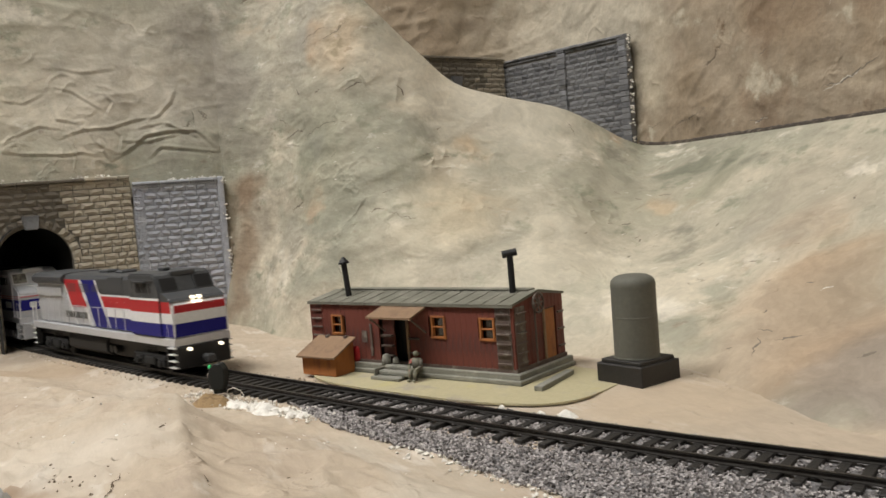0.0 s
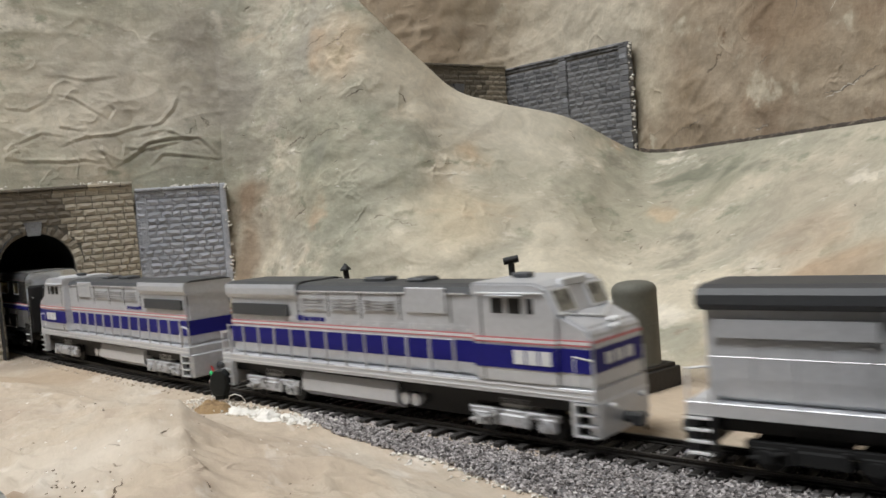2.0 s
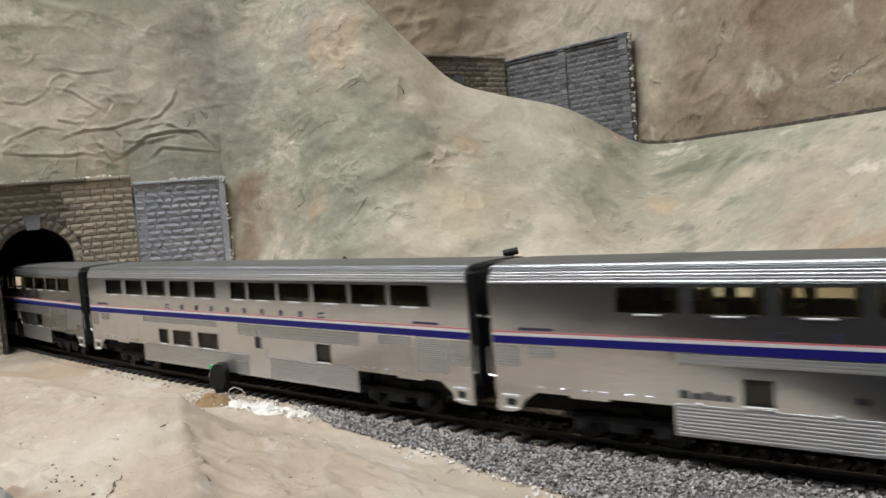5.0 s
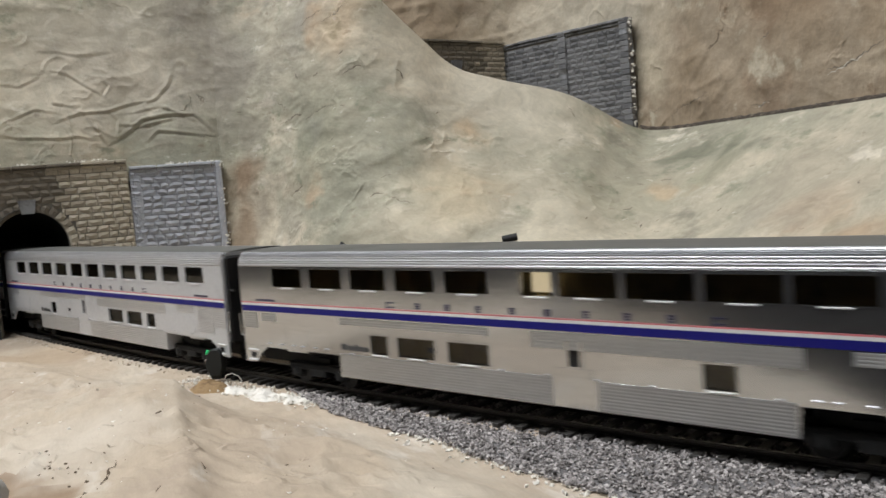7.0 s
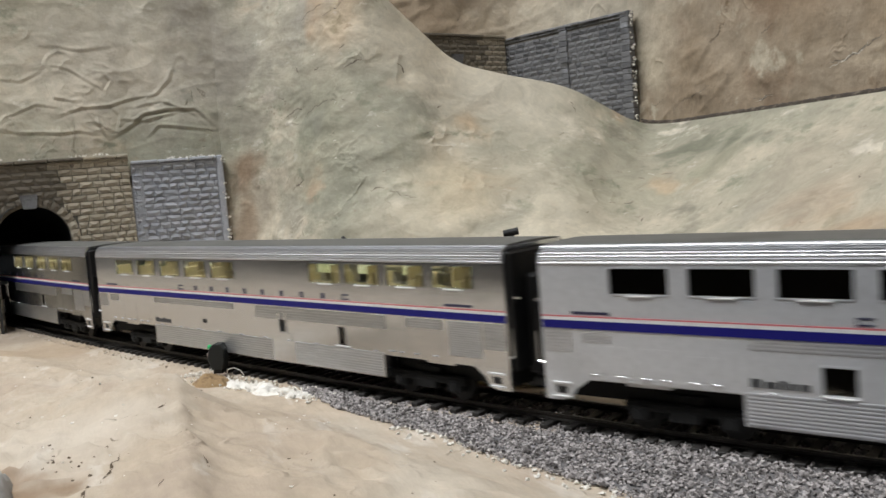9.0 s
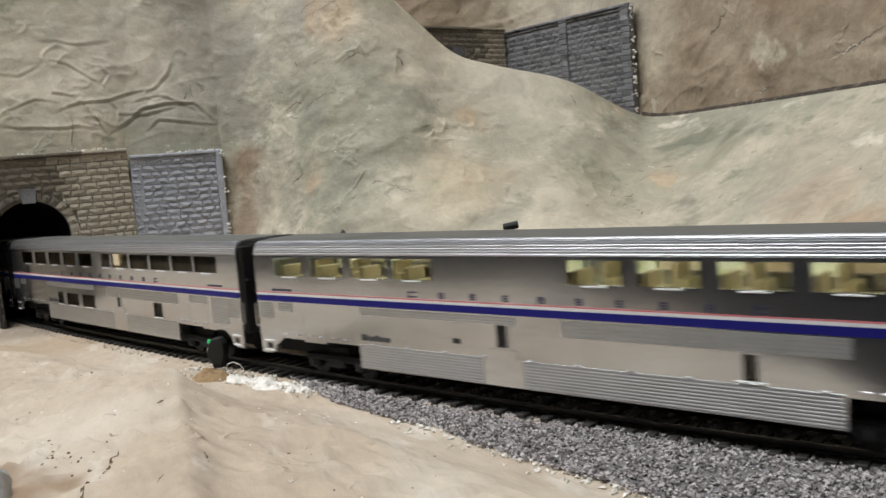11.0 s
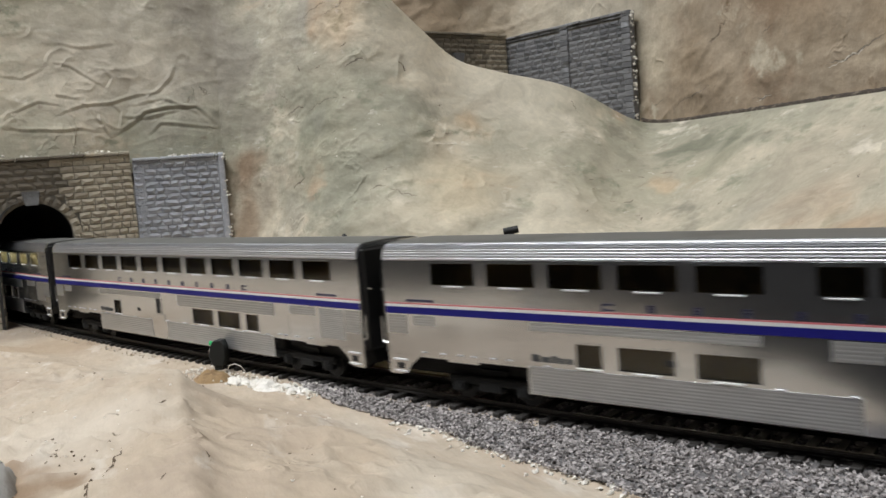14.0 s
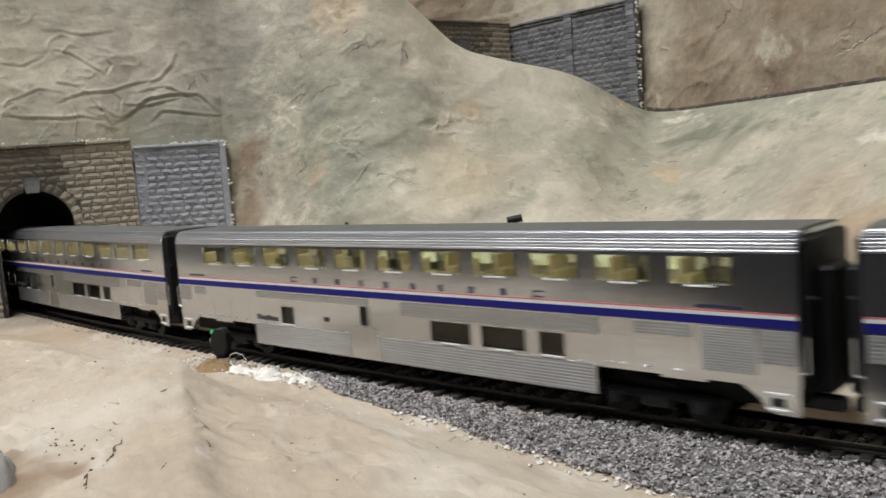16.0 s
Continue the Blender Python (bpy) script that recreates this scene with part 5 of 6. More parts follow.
        for x in np.arange(-104, 52, 12.8):
            part("stanchion", rod([(x, y, 20.8), (x, y, 35.4)], 0.26 if banded else 0.55), M_SILVER, eng)
    # paint
    for s in (-1, 1):
        def panel(nm, pts, material, y, parent=eng, t=0.14):
            part(nm, prismed(pts, s * y - t, s * y + t), material, parent)

        if banded:
            sl = lambda x, z: x + 0.62 * (52 - z)
            def slash(nm, a, b, z0, z1, material, y):
                panel(nm, [(sl(a, z0), z0), (sl(b, z0), z0), (sl(b, z1), z1), (sl(a, z1), z1)], material, y)
            slash("white_slash", -54, -51, 22, 52, M_WHITE, 13.2)
            slash("red_slash", -51, -26, 34, 52, M_RED, 13.25)
            slash("white_slash", -26, -21.5, 38, 52, M_WHITE, 13.2)
            slash("white_slash", -30, -26, 22, 34, M_WHITE, 13.2)
            slash("blue_slash", -20.5, 0, 22, 52, M_BLUE, 13.25)
            slash("white_slash", 0, 3.5, 30, 52, M_WHITE, 13.2)
            for x0, x1, y in ((-6, 62, 13.2), (60.6, 98, 16.5), (96, 111, 15.55)):
                for nm, z0, z1, mt in (("dark_band", 43.2, 52.8, M_DKGREY), ("white_band", 42.0, 43.2, M_WHITE), ("red_band", 35.2, 42.0, M_RED), ("white_band", 29.4, 35.2, M_WHITE), ("blue_band", 22, 29.3, M_BLUE)):
                    if nm == "dark_band" and x0 > 0:
                        continue
                    a = sl(3.5, z1) if x0 < 0 else x0
                    b = min(x1, 109.0) if (z1 > 41.9 and x0 == 96) else x1
                    if nm == "dark_band" or b <= a:
                        panel(nm, [(sl(3.5, z0), z0), (b, z0), (b, z1), (sl(3.5, z1), z1)], mt, y)
                    else:
                        panel(nm, [(sl(3.5, z0) if x0 < 0 else x0, z0), (b, z0), (b, z1), (a, z1)], mt, y)
            for k in range(6):
                part("letter_bar", boxed(-52 + 6.4 * k, -47 + 6.4 * k, s * 13.3 - .12, s * 13.3 + .12, 26.4, 30.6), M_ROOF, eng)
        else:
            for x0, x1, y in ((-106, 62, 12.95), (60.6, 98, 16.5), (96, 111, 15.5)):
                for nm, z0, z1, mt in (("red_band", 37.1, 37.6, M_PINK), ("white_band", 36.1, 37.1, M_WHITE), ("red_band", 35.5, 36.0, M_PINK), ("blue_band", 26.4, 34.6, M_BLUE)):
                    panel(nm, [(x0, z0), (x1, z0), (x1, z1), (x0, z1)], mt, y)
            for k in range(3):
                part("number_bar", boxed(79 + 5.8 * k, 83.8 + 5.8 * k, s * 16.75 - .1, s * 16.75 + .1, 28.2, 33.2), M_WHITE, eng)
            for q in ((-51, -47), (-46.2, -42), (-41.2, -38.6), (-37.8, -35), (-34.2, -31)):
                part("name_bar", boxed(q[0], q[1], s * 13.0 - .12, s * 13.0 + .12, 38.8, 41.2 if q[0] == -51 else 40.6), M_BLUE, eng)
            for z in (22.3, 24.2):
                part("thin_band", boxed(-112, 112, s * 16.1 - .1, s * 16.1 + .1, z - 4.2, z - 3.8), M_WHITE, eng)
            part("roof_edge", boxed(-50, 54, s * 13.1 - .25, s * 13.1 + .25, 51.8, 52.5), M_WHITE, eng)
    if banded:
        for nm, z0, z1, mt in (("red_band", 35.2, 39.5, M_RED), ("white_band", 29.4, 35.2, M_WHITE), ("blue_band", 22, 29.3, M_BLUE)):
            part(nm, boxed(111.45, 111.75, -14.6, 14.6, z0, z1), mt, eng)
    else:
        for nm, z0, z1, mt in (("red_band", 36.4, 37.4, M_PINK), ("blue_band", 26.4, 34.6, M_BLUE)):
            part(nm, boxed(111.45, 111.75, -14.6, 14.6, z0, z1), mt, eng)
        for y in (-8.5, -2.4, 3.7):
            part("number_bar", boxed(111.6, 111.95, y, y + 4.8, 28.6, 32.6), M_WHITE, eng)
        part("nose_trim", rod([(99.5, -15.2, 46.4), (106.2, 0, 43.7), (99.5, 15.2, 46.4)], 0.45), M_WHITE, eng)
        part("rear_band", boxed(-106.4, -106.0, -12, 12, 26.4, 34.6), M_BLUE, eng)
    for ob in eng.children_recursive:
        ob.data.transform(Matrix.Diagonal((0.93, 1, 0.945, 1)))
    return eng


TRAIN.append((locomotive("grey and silver diesel locomotive with red, white and blue bands", True), 3440, 69, 0))
TRAIN.append((locomotive("silver diesel locomotive with a blue side band", False), 3203, 69, 0))
TRAIN.append((locomotive("silver diesel locomotive with a blue band, cab trailing", False), 2964, 69, 180))

# ---- the hut: an old boxcar body on a card base ----
M_HUT = mat("oxide_red_boards", (0.175, 0.044, 0.029), 0.7, spots=(((0.085, 0.03, 0.025), 120.0, 0.48, 0.68), ((0.19, 0.075, 0.05), 60.0, 0.6, 0.78)), scale=900, bump=0.4, bump_scale=900, stretch=(1, 1, 0.25))
M_ORANGE = mat("orange_wood", (0.37, 0.13, 0.033), 0.7, spots=(((0.24, 0.085, 0.03), 110.0, 0.5, 0.62), ((0.07, 0.04, 0.025), 70.0, 0.62, 0.70)), scale=900, bump=0.3, bump_scale=900, stretch=(1, 1, 0.3))
M_WOODTAN = mat("weathered_wood", (0.27, 0.17, 0.10), 0.8, spots=(((0.18, 0.11, 0.07), 120.0, 0.5, 0.7),), scale=900, bump=0.4, bump_scale=900)
M_HROOF = mat("grey_green_roof", (0.17, 0.165, 0.13), 0.8, spots=(((0.23, 0.22, 0.18), 90.0, 0.48, 0.66), ((0.10, 0.085, 0.065), 160.0, 0.58, 0.74)), scale=900, bump=0.4, bump_scale=900)
M_IRON = mat("weathered_iron", (0.12, 0.085, 0.07), 0.7, spots=(((0.22, 0.19, 0.16), 250.0, 0.5, 0.7),), scale=900)
M_CONC = mat("grey_concrete", (0.24, 0.235, 0.20), 0.85, spots=(((0.32, 0.31, 0.26), 110.0, 0.5, 0.68), ((0.14, 0.13, 0.10), 160.0, 0.6, 0.75)), scale=900, bump=0.5, bump_scale=900)
M_CARD = mat("yellowish_card", (0.45, 0.40, 0.25), 0.8, spots=(((0.48, 0.43, 0.20), 40.0, 0.55, 0.72), ((0.36, 0.32, 0.25), 70.0, 0.5, 0.7)), scale=600, bump=0.3, bump_scale=600)
M_TANK = mat("grey_green_paint", (0.125, 0.123, 0.10), 0.7, spots=(((0.14, 0.138, 0.11), 200.0, 0.5, 0.7), ((0.105, 0.10, 0.08), 300.0, 0.6, 0.75)), scale=700, bump=0.2, bump_scale=700)
M_PLINTH = mat("black_plinth", (0.022, 0.02, 0.018), 0.6, spots=(((0.05, 0.04, 0.03), 120.0, 0.55, 0.75),), scale=700, bump=0.3, bump_scale=600)

FLOOR = -4.2
a = [2 * math.pi * k / 64 for k in range(64)]
pts = []
for q in a:
    c, s = math.cos(q), math.sin(q)
    pts.append((6 + 81 * math.copysign(abs(c) ** 0.62, c), 57 + 38 * math.copysign(abs(s) ** 0.62, s)))
card = part("card_base", prismed(pts, FLOOR - 0.9, FLOOR, "z"), M_CARD)
tagged(card, "yellowish rounded card base under the hut", "card base")

hut = thing("boxcar_hut", "oxide-red boxcar body hut with a grey roof", "hut", at(46.9, 52.4, 0, 3.5))
L, D, H = 129.0, 42.0, 30.5
openings = [(-112.6, -105.8, 14.6, 23.4), (-79, -55, 1.0, 22.5), (-45.8, -38.6, 15.2, 24.4), (-17.9, -10.6, 15.2, 24.2)]
# dark inner shell so that the rooms are closed
part("inner_wall", boxed(-L + 1, -1, 6.5, D - 1, 1.2, 30), M_CORE, hut)
n = 40
w = L / n
shared = {}


def board(x, y, z0, z1, turn=0.0, wide=w):
    key = (round(z1 - z0, 2), round(wide, 2))
    if key not in shared:
        ob = part("board", boxed(-wide / 2 + 0.02, wide / 2 - 0.02, -0.5, 0.5, 0, z1 - z0, bevel=0.08), M_HUT, hut)
        shared[key] = ob.data
    else:
        ob = new("board", shared[key])
        ob.parent = hut
    ob.matrix_basis = at(x, y + random.uniform(-0.05, 0.05), z0, turn)


random.seed(11)
for k in range(n):
    x = -L + (k + 0.5) * w
    cuts = [(z0, z1) for a0, a1, z0, z1 in openings if a0 - 0.4 * w < x < a1 + 0.4 * w]
    z = 1.0
    for z0, z1 in cuts:
        if z0 - z > 0.5:
            board(x, 0.5, z, z0)
        z = z1
    board(x, 0.5, z, H)
    board(x, D - 0.5, 1.0, H)
for k in range(13):
    y = (k + 0.5) * D / 13
    for x in (-0.5, -L + 0.5):
        if x > -1 and 24.5 < y < 34:
            board(x, y, 25.5, H + 2, 90, D / 13)
        else:
            board(x, y, 1.0, H + 3.2 * (1 - abs(y - D / 2) / (D / 2)), 90, D / 13)
for x0, x1, y0, y1 in ((-L - .6, .6, -0.35, 0.2), (-L - .6, .6, D - 0.2, D + 0.35)):
    part("sill_beam", boxed(x0, x1, y0, y1, 0.6, 2.0), M_IRON, hut)
part("end_sill", boxed(0.05, 0.9, -0.3, D, 0.6, 2.4), M_IRON, hut)
# roof panels with seams
m = 16
for k in range(m):
    x0, x1 = -L - 0.5 + k * (L + 0.8) / m, -L - 0.5 + (k + 1) * (L + 0.8) / m
    for s in (0, 1):
        y0, z0, y1, z1 = ((-0.9, H - 0.2, D / 2, H + 3.6), (D + 0.9, H - 0.2, D / 2, H + 3.6))[s]
        p = part("roof_panel", prismed([(y0, z0), (y1, z1), (y1, z1 + 0.7), (y0, z0 + 0.7)], x0 + 0.1, x1 - 0.1, "x"), M_HROOF, hut)
        part("roof_seam", prismed([(y0, z0 + 0.6), (y1, z1 + 0.6), (y1, z1 + 1.0), (y0, z0 + 1.0)], x1 - 0.3, x1 + 0.3, "x"), M_HROOF, p)
part("ridge_walk", boxed(-L + 6, -3, D / 2 - 3, D / 2 + 3, H + 4.2, H + 4.9, bevel=0.2), M_HROOF, hut)
part("eave_board", boxed(-L - .5, .4, -1.2, -0.7, H - 1.0, H + 0.4), M_HROOF, hut)
part("end_eave", prismed([(-0.9, H - 0.4), (D / 2, H + 3.2), (D + 0.9, H - 0.4), (D + 0.9, H + 0.5), (D / 2, H + 4.3), (-0.9, H + 0.5)], 0.05, 0.6, "x"), M_HROOF, hut)
# windows
for a0, a1, z0, z1 in (openings[0], openings[2], openings[3]):
    wd = part("window", boxed(a0, a1, 1.6, 1.8, z0, z1), M_DGLASS, hut, "small dark window in an orange frame")
    for q in ((a0 - 0.7, a0 + 0.5, z0 - 0.6, z1 + 0.6), (a1 - 0.5, a1 + 0.7, z0 - 0.6, z1 + 0.6), (a0 - 0.7, a1 + 0.7, z1 - 0.2, z1 + 0.7), (a0 - 1.0, a1 + 1.0, z0 - 0.9, z0 + 0.2), (a0, a1, (z0 + z1) / 2 - 0.25, (z0 + z1) / 2 + 0.25)):
        part("frame", boxed(q[0], q[1], -0.6, 1.2, q[2], q[3], bevel=0.12), M_ORANGE, wd)
# porch: open doorway, shelves of the old side door, canopy
part("door_leaf", boxed(-79, -71.5, 1.5, 2.3, 1.2, 22), M_HUT, hut)
part("door_leaf", boxed(-62, -55, 1.5, 2.3, 1.2, 22), M_HUT, hut)
# black panel that puts the shade inside the open doorway into its colour
part("dark_doorway", boxed(-71, -62.5, 5.5, 6.2, 1.2, 22), M_BLACK, hut)
part("door_post", boxed(-63.2, -61.8, 0.6, 2, 1.2, 22), M_WOODTAN, hut)
for z in (4, 9, 14):
    part("shelf", boxed(-79, -72, -0.8, 1.6, z, z + 0.8), M_IRON, hut)
for z in (6, 13):
    part("cross_rail", boxed(-62, -55, 0.2, 1.5, z, z + 0.8), M_IRON, hut)
can = part("canopy", prismed([(0, 28.6), (-12.5, 24.8), (-12.5, 25.7), (0, 29.5)], -77, -49, "x"), M_WOODTAN, hut, "tan sloping canopy over the door")
for x in (-76, -50):
    part("brace", rod([(x, -0.3, 17), (x, -11, 24.8)], 0.5), M_IRON, can)
part("door_hasp", boxed(-92, -88.5, -0.5, 0, 10.5, 16.5, bevel=0.1), M_IRON, hut)
part("door_bar", boxed(-86.5, -85, -0.6, 0, 4, 20, bevel=0.1), M_IRON, hut)
# corner ladders
for x0 in (-9.5, -L + 1.5):
    lad = part("corner_plate", boxed(x0, x0 + 8, -0.25, 0.1, 2, H - 1), M_IRON if x0 > -20 else M_HUT, hut)
    for k in range(6):
        part("rung", boxed(x0 + 0.4, x0 + 7.6, -1.2, -0.3, 4 + 4.4 * k, 4.8 + 4.4 * k, bevel=0.1), M_IRON, lad)
lad = part("corner_plate", boxed(0.0, 0.35, 1, 9, 2, H - 1), M_IRON, hut)
for k in range(6):
    part("rung", boxed(0.4, 1.3, 1.4, 8.6, 4 + 4.4 * k, 4.8 + 4.4 * k, bevel=0.1), M_IRON, lad)
for k in range(3):
    part("rung", boxed(0.1, 1.3, 36, 41, 6 + 8 * k, 6.8 + 8 * k, bevel=0.1), M_IRON, hut)
dr = part("end_door", boxed(-0.6, 0.3, 25, 33.5, 1.4, 25, bevel=0.1), M_ORANGE, hut, "orange-brown end door")
part("door_frame", boxed(-0.4, 0.8, 23.6, 25, 1.4, 26.5), M_WOODTAN, dr)
part("brake_staff", rod([(1.6, 15, 2), (1.6, 15, 30)], 0.5), M_IRON, hut)
bm = bmesh.new()
for k in range(16):
    q0, q1 = 2 * math.pi * k / 16, 2 * math.pi * (k + 1) / 16
    cyl(bm, (2.6, 17 + 4.4 * math.cos(q0), 29.5 + 4.4 * math.sin(q0)), (2.6, 17 + 4.4 * math.cos(q1), 29.5 + 4.4 * math.sin(q1)), 0.55, 6)
for k in range(4):
    q = math.pi * k / 4
    cyl(bm, (2.6, 17 - 4 * math.cos(q), 29.5 - 4 * math.sin(q)), (2.6, 17 + 4 * math.cos(q), 29.5 + 4 * math.sin(q)), 0.4, 6)
part("brake_wheel", bm, M_IRON, hut)
# stove pipes
bm = bmesh.new()
cyl(bm, (-108, 9, 31), (-110.6, 9.5, 49.5), 1.5, 14)
pipe = part("stove_pipe", bm, M_BLACK, hut, "black stove pipe with a conical cap")
bm = bmesh.new()
cyl(bm, (-110.5, 9.5, 49.4), (-110.6, 9.5, 50.2), 2.9, 14)
cyl(bm, (-110.6, 9.5, 50.2), (-110.8, 9.5, 53.2), 2.9, 14, 0.4)
part("pipe_cap", bm, M_BLACK, pipe)
bm = bmesh.new()
cyl(bm, (-10.6, 17, 32), (-10.9, 17, 51.5), 1.5, 14)
pipe = part("stove_pipe", bm, M_BLACK, hut, "black stove pipe with a barrel cap")
bm = bmesh.new()
cyl(bm, (-13.8, 15.2, 51.6), (-8.0, 18.6, 52.6), 1.7, 14)
part("pipe_cap", bm, M_BLACK, pipe)

found = thing("foundation", "grey concrete foundation under the hut", "foundation", at(46.9, 52.4, 0, 3.5))
part("slab", boxed(-L - 1.5, 3, -2.2, D + 2, FLOOR, 0.6, bevel=0.4), M_CONC, found)
part("footing", boxed(-L - 2, 4.2, -3.4, D + 2, FLOOR, -2.0, bevel=0.4), M_CONC, found)
part("platform_strip", boxed(12.5, 16.5, -10, 24, FLOOR, -2.0, bevel=0.3), M_CONC, found).matrix_basis = at(0, 0, 0, 7)
steps = thing("porch_steps", "worn grey wooden steps before the hut's door", "steps", at(46.9, 52.4, 0, 3.5))
for k, (y, z) in enumerate(((-14.5, -2.6), (-10.5, -0.6), (-6, 1.2))):
    part("tread", boxed(-75 + k, -57 + 2.5 * k, y, y + 4.6, FLOOR if k == 0 else z - 1.9, z, bevel=0.3), M_CONC, steps)
part("stringer", boxed(-74, -73, -13, -3, FLOOR, 0.6), M_CONC, steps)
part("stringer", boxed(-55, -54, -10, -3, FLOOR, 1.0), M_CONC, steps)

# coal bin with a sloping lid
cb = thing("coal_bin", "orange-brown wooden coal bin with a sloping lid", "coal bin", at(-71.2, 28.1, FLOOR, 4.5))
part("front_panel", boxed(0, 23.5, 0, 0.9, 0.4, 10.2, bevel=0.15), M_ORANGE, cb)
for x in (0.1, 22.5):
    part("side_panel", prismed([(0.95, 0.4), (13.6, 0.4), (13.6, 16.5), (0.95, 10.4)], x, x + 0.9, "x"), M_ORANGE, cb)
part("back_panel", boxed(1, 22.5, 12.8, 13.6, 0.4, 16.3), M_ORANGE, cb)
part("base_frame", boxed(0.6, 22.9, 0.6, 13.2, 0, 0.5), M_ORANGE, cb)
lid = part("lid", prismed([(-2.4, 9.2), (14.2, 16.9), (14.2, 17.8), (-2.4, 10.1)], -1.6, 25, "x"), M_WOODTAN, cb, "weathered tan lid")
for x in (5, 18):
    part("hinge", boxed(x, x + 2.2, 12.2, 14.5, 17.0, 18.3, bevel=0.2), M_IRON, lid)
bm = bmesh.new()
lathe(bm, [(1.9, 0), (2.2, 1), (2.2, 6), (1.9, 7), (1.2, 7.4)], seg=16)
drum = part("red_drum", bm, M_RED, smooth=True)
drum.matrix_basis = at(-50, 47, FLOOR + 5)
tagged(drum, "small red drum on the hut's foundation", "drum")
part("drum_stand", boxed(-2, 2, -2, 2, -5, 0, bevel=0.2), M_CONC, drum)
for x, y, r, h in ((-27, 45, 2.2, 5.5), (-22, 46.5, 1.6, 4)):
    bm = bmesh.new()
    lathe(bm, [(r, 0), (r * 1.1, h * .4), (r * 0.9, h * .8), (r * .4, h)], seg=14)
    ob = part("sack", bm, M_CONC, smooth=True)
    ob.matrix_basis = at(x, y, 0.6)
    tagged(ob, "small grey sack beside the hut's door", "sack")

# seated doll, one plain shape
bm = bmesh.new()
cyl(bm, (0, 0, 5.0), (0, 0.4, 11.0), 2.1, 12, 2.6)
bmesh.ops.create_uvsphere(bm, u_segments=12, v_segments=8, radius=1.55, matrix=Matrix.Translation((0, 0.2, 13.4)))
for s in (-1, 1):
    cyl(bm, (s * 1.2, 0, 5.2), (s * 1.6, -4.4, 5.0), 1.15, 8)
    cyl(bm, (s * 1.6, -4.4, 5.2), (s * 1.7, -4.8, 0.4), 1.0, 8)
    box(bm, s * 1.7 - 0.9, s * 1.7 + 0.9, -6.8, -4.0, 0, 1.1, bevel=0.3)
    cyl(bm, (s * 2.8, 0.3, 10.4), (s * 3.5, -1.2, 7.0), 0.95, 8)
    cyl(bm, (s * 3.5, -1.2, 7.0), (s * 2.2, -4.0, 6.0), 0.8, 8)
M_DOLL = mat("painted_figure", (0.19, 0.185, 0.13), 0.7, spots=(((0.33, 0.10, 0.08), 240.0, 0.55, 0.62), ((0.12, 0.11, 0.09), 180.0, 0.5, 0.65)), scale=900)
doll = part("figurine", bm, M_DOLL, smooth=True)
doll.data.transform(Matrix.Scale(0.9, 4))
doll.matrix_basis = at(-3.5, 41.5, FLOOR + 0.4, 12)
tagged(doll, "painted miniature figurine seated on the porch steps", "figurine")

# ---- oil tank on a plinth ----
tank = thing("storage_tank", "grey-green upright storage tank on a black plinth", "tank", at(89.5, 82.0, FLOOR - 0.6, -11))
part("plinth", boxed(-12.4, 12.4, -12.4, 12.4, 0, 8.6, bevel=0.4), M_PLINTH, tank)
part("plinth_top", boxed(-10.9, 10.9, -10.9, 10.9, 8.5, 10.2, bevel=0.3), M_PLINTH, tank)
bm = bmesh.new()
lathe(bm, [(9.6, 10.1), (9.45, 41)], seg=48, cap=False)
part("shell", bm, M_TANK, tank, smooth=True)
bm = bmesh.new()
lathe(bm, [(9.55, 40.6), (9.5, 42.0), (9.1, 43.4), (8.0, 44.6), (6.2, 45.4), (4.0, 45.8), (0.5, 46.0), (0.02, 46.0)], seg=48, cap=False)
part("domed_cap", bm, M_TANK, tank, smooth=True)
for z, r in ((10.2, 9.85), (27.4, 9.64)):
    bm = bmesh.new()
    lathe(bm, [(r - 0.2, z), (r, z + 0.15), (r, z + 0.6), (r - 0.2, z + 0.75)], seg=48)
    part("seam_ring", bm, M_TANK, tank)
# ---- dwarf signal ----
M_SIGNAL = mat("signal_black", (0.009, 0.011, 0.010), 0.7, scale=700)
M_GREENLED = mat("green_lamp", (0.03, 0.5, 0.16), 0.3, glow=0.12)
sig = thing("dwarf_signal", "black dwarf signal with a green lamp", "signal", at(-77, -17.5, -4.0, 30))
bm = bmesh.new()
prism(bm, [(-3.4, 3.5), (-4.6, 6.5), (-3.4, 11.5), (-1.2, 14.2), (2.2, 14.2), (4.0, 11.5), (4.0, 6), (2.6, 2.0), (-1.6, 2.0)], -2.8, 2.8)
bmesh.ops.bevel(bm, geom=list(bm.edges), offset=0.4, segments=1, affect="EDGES")
head = part("head", bm, M_SIGNAL, sig)
bm = bmesh.new()
cyl(bm, (-3.6, 0, 12.3), (-4.7, 0, 12.6), 1.1, 12)
part("lamp", bm, M_GREENLED, head, "lit green lamp")
bm = bmesh.new()
cyl(bm, (-4.4, 0, 8.3), (-5.4, 0, 8.3), 1.2, 12)
part("lens", bm, M_IRON, head)
part("foot", boxed(-2.4, 2.4, -2.2, 2.2, 0, 2.4, bevel=0.4), M_SIGNAL, sig)
wire = part("wire", rod([(6, -6, 0), (8, -7.5, 3.0), (11, -8, 4.0), (14, -7.5, 2.6), (15.5, -7, 0)], 0.22), M_WHITE_PL, sig, "thin white lead wire")

# rock piece at the layout's front edge
rk = lump("rock_piece", "grey-white plaster rock piece at the front edge", "rock piece", 23, -158, 13, 10, 17, mat("pale_rock", (0.40, 0.39, 0.37), 0.85, spots=(((0.12, 0.12, 0.12), 70, 0.5, 0.62),), scale=400, bump=1.0, bump_scale=300), 9.0, -4.0)

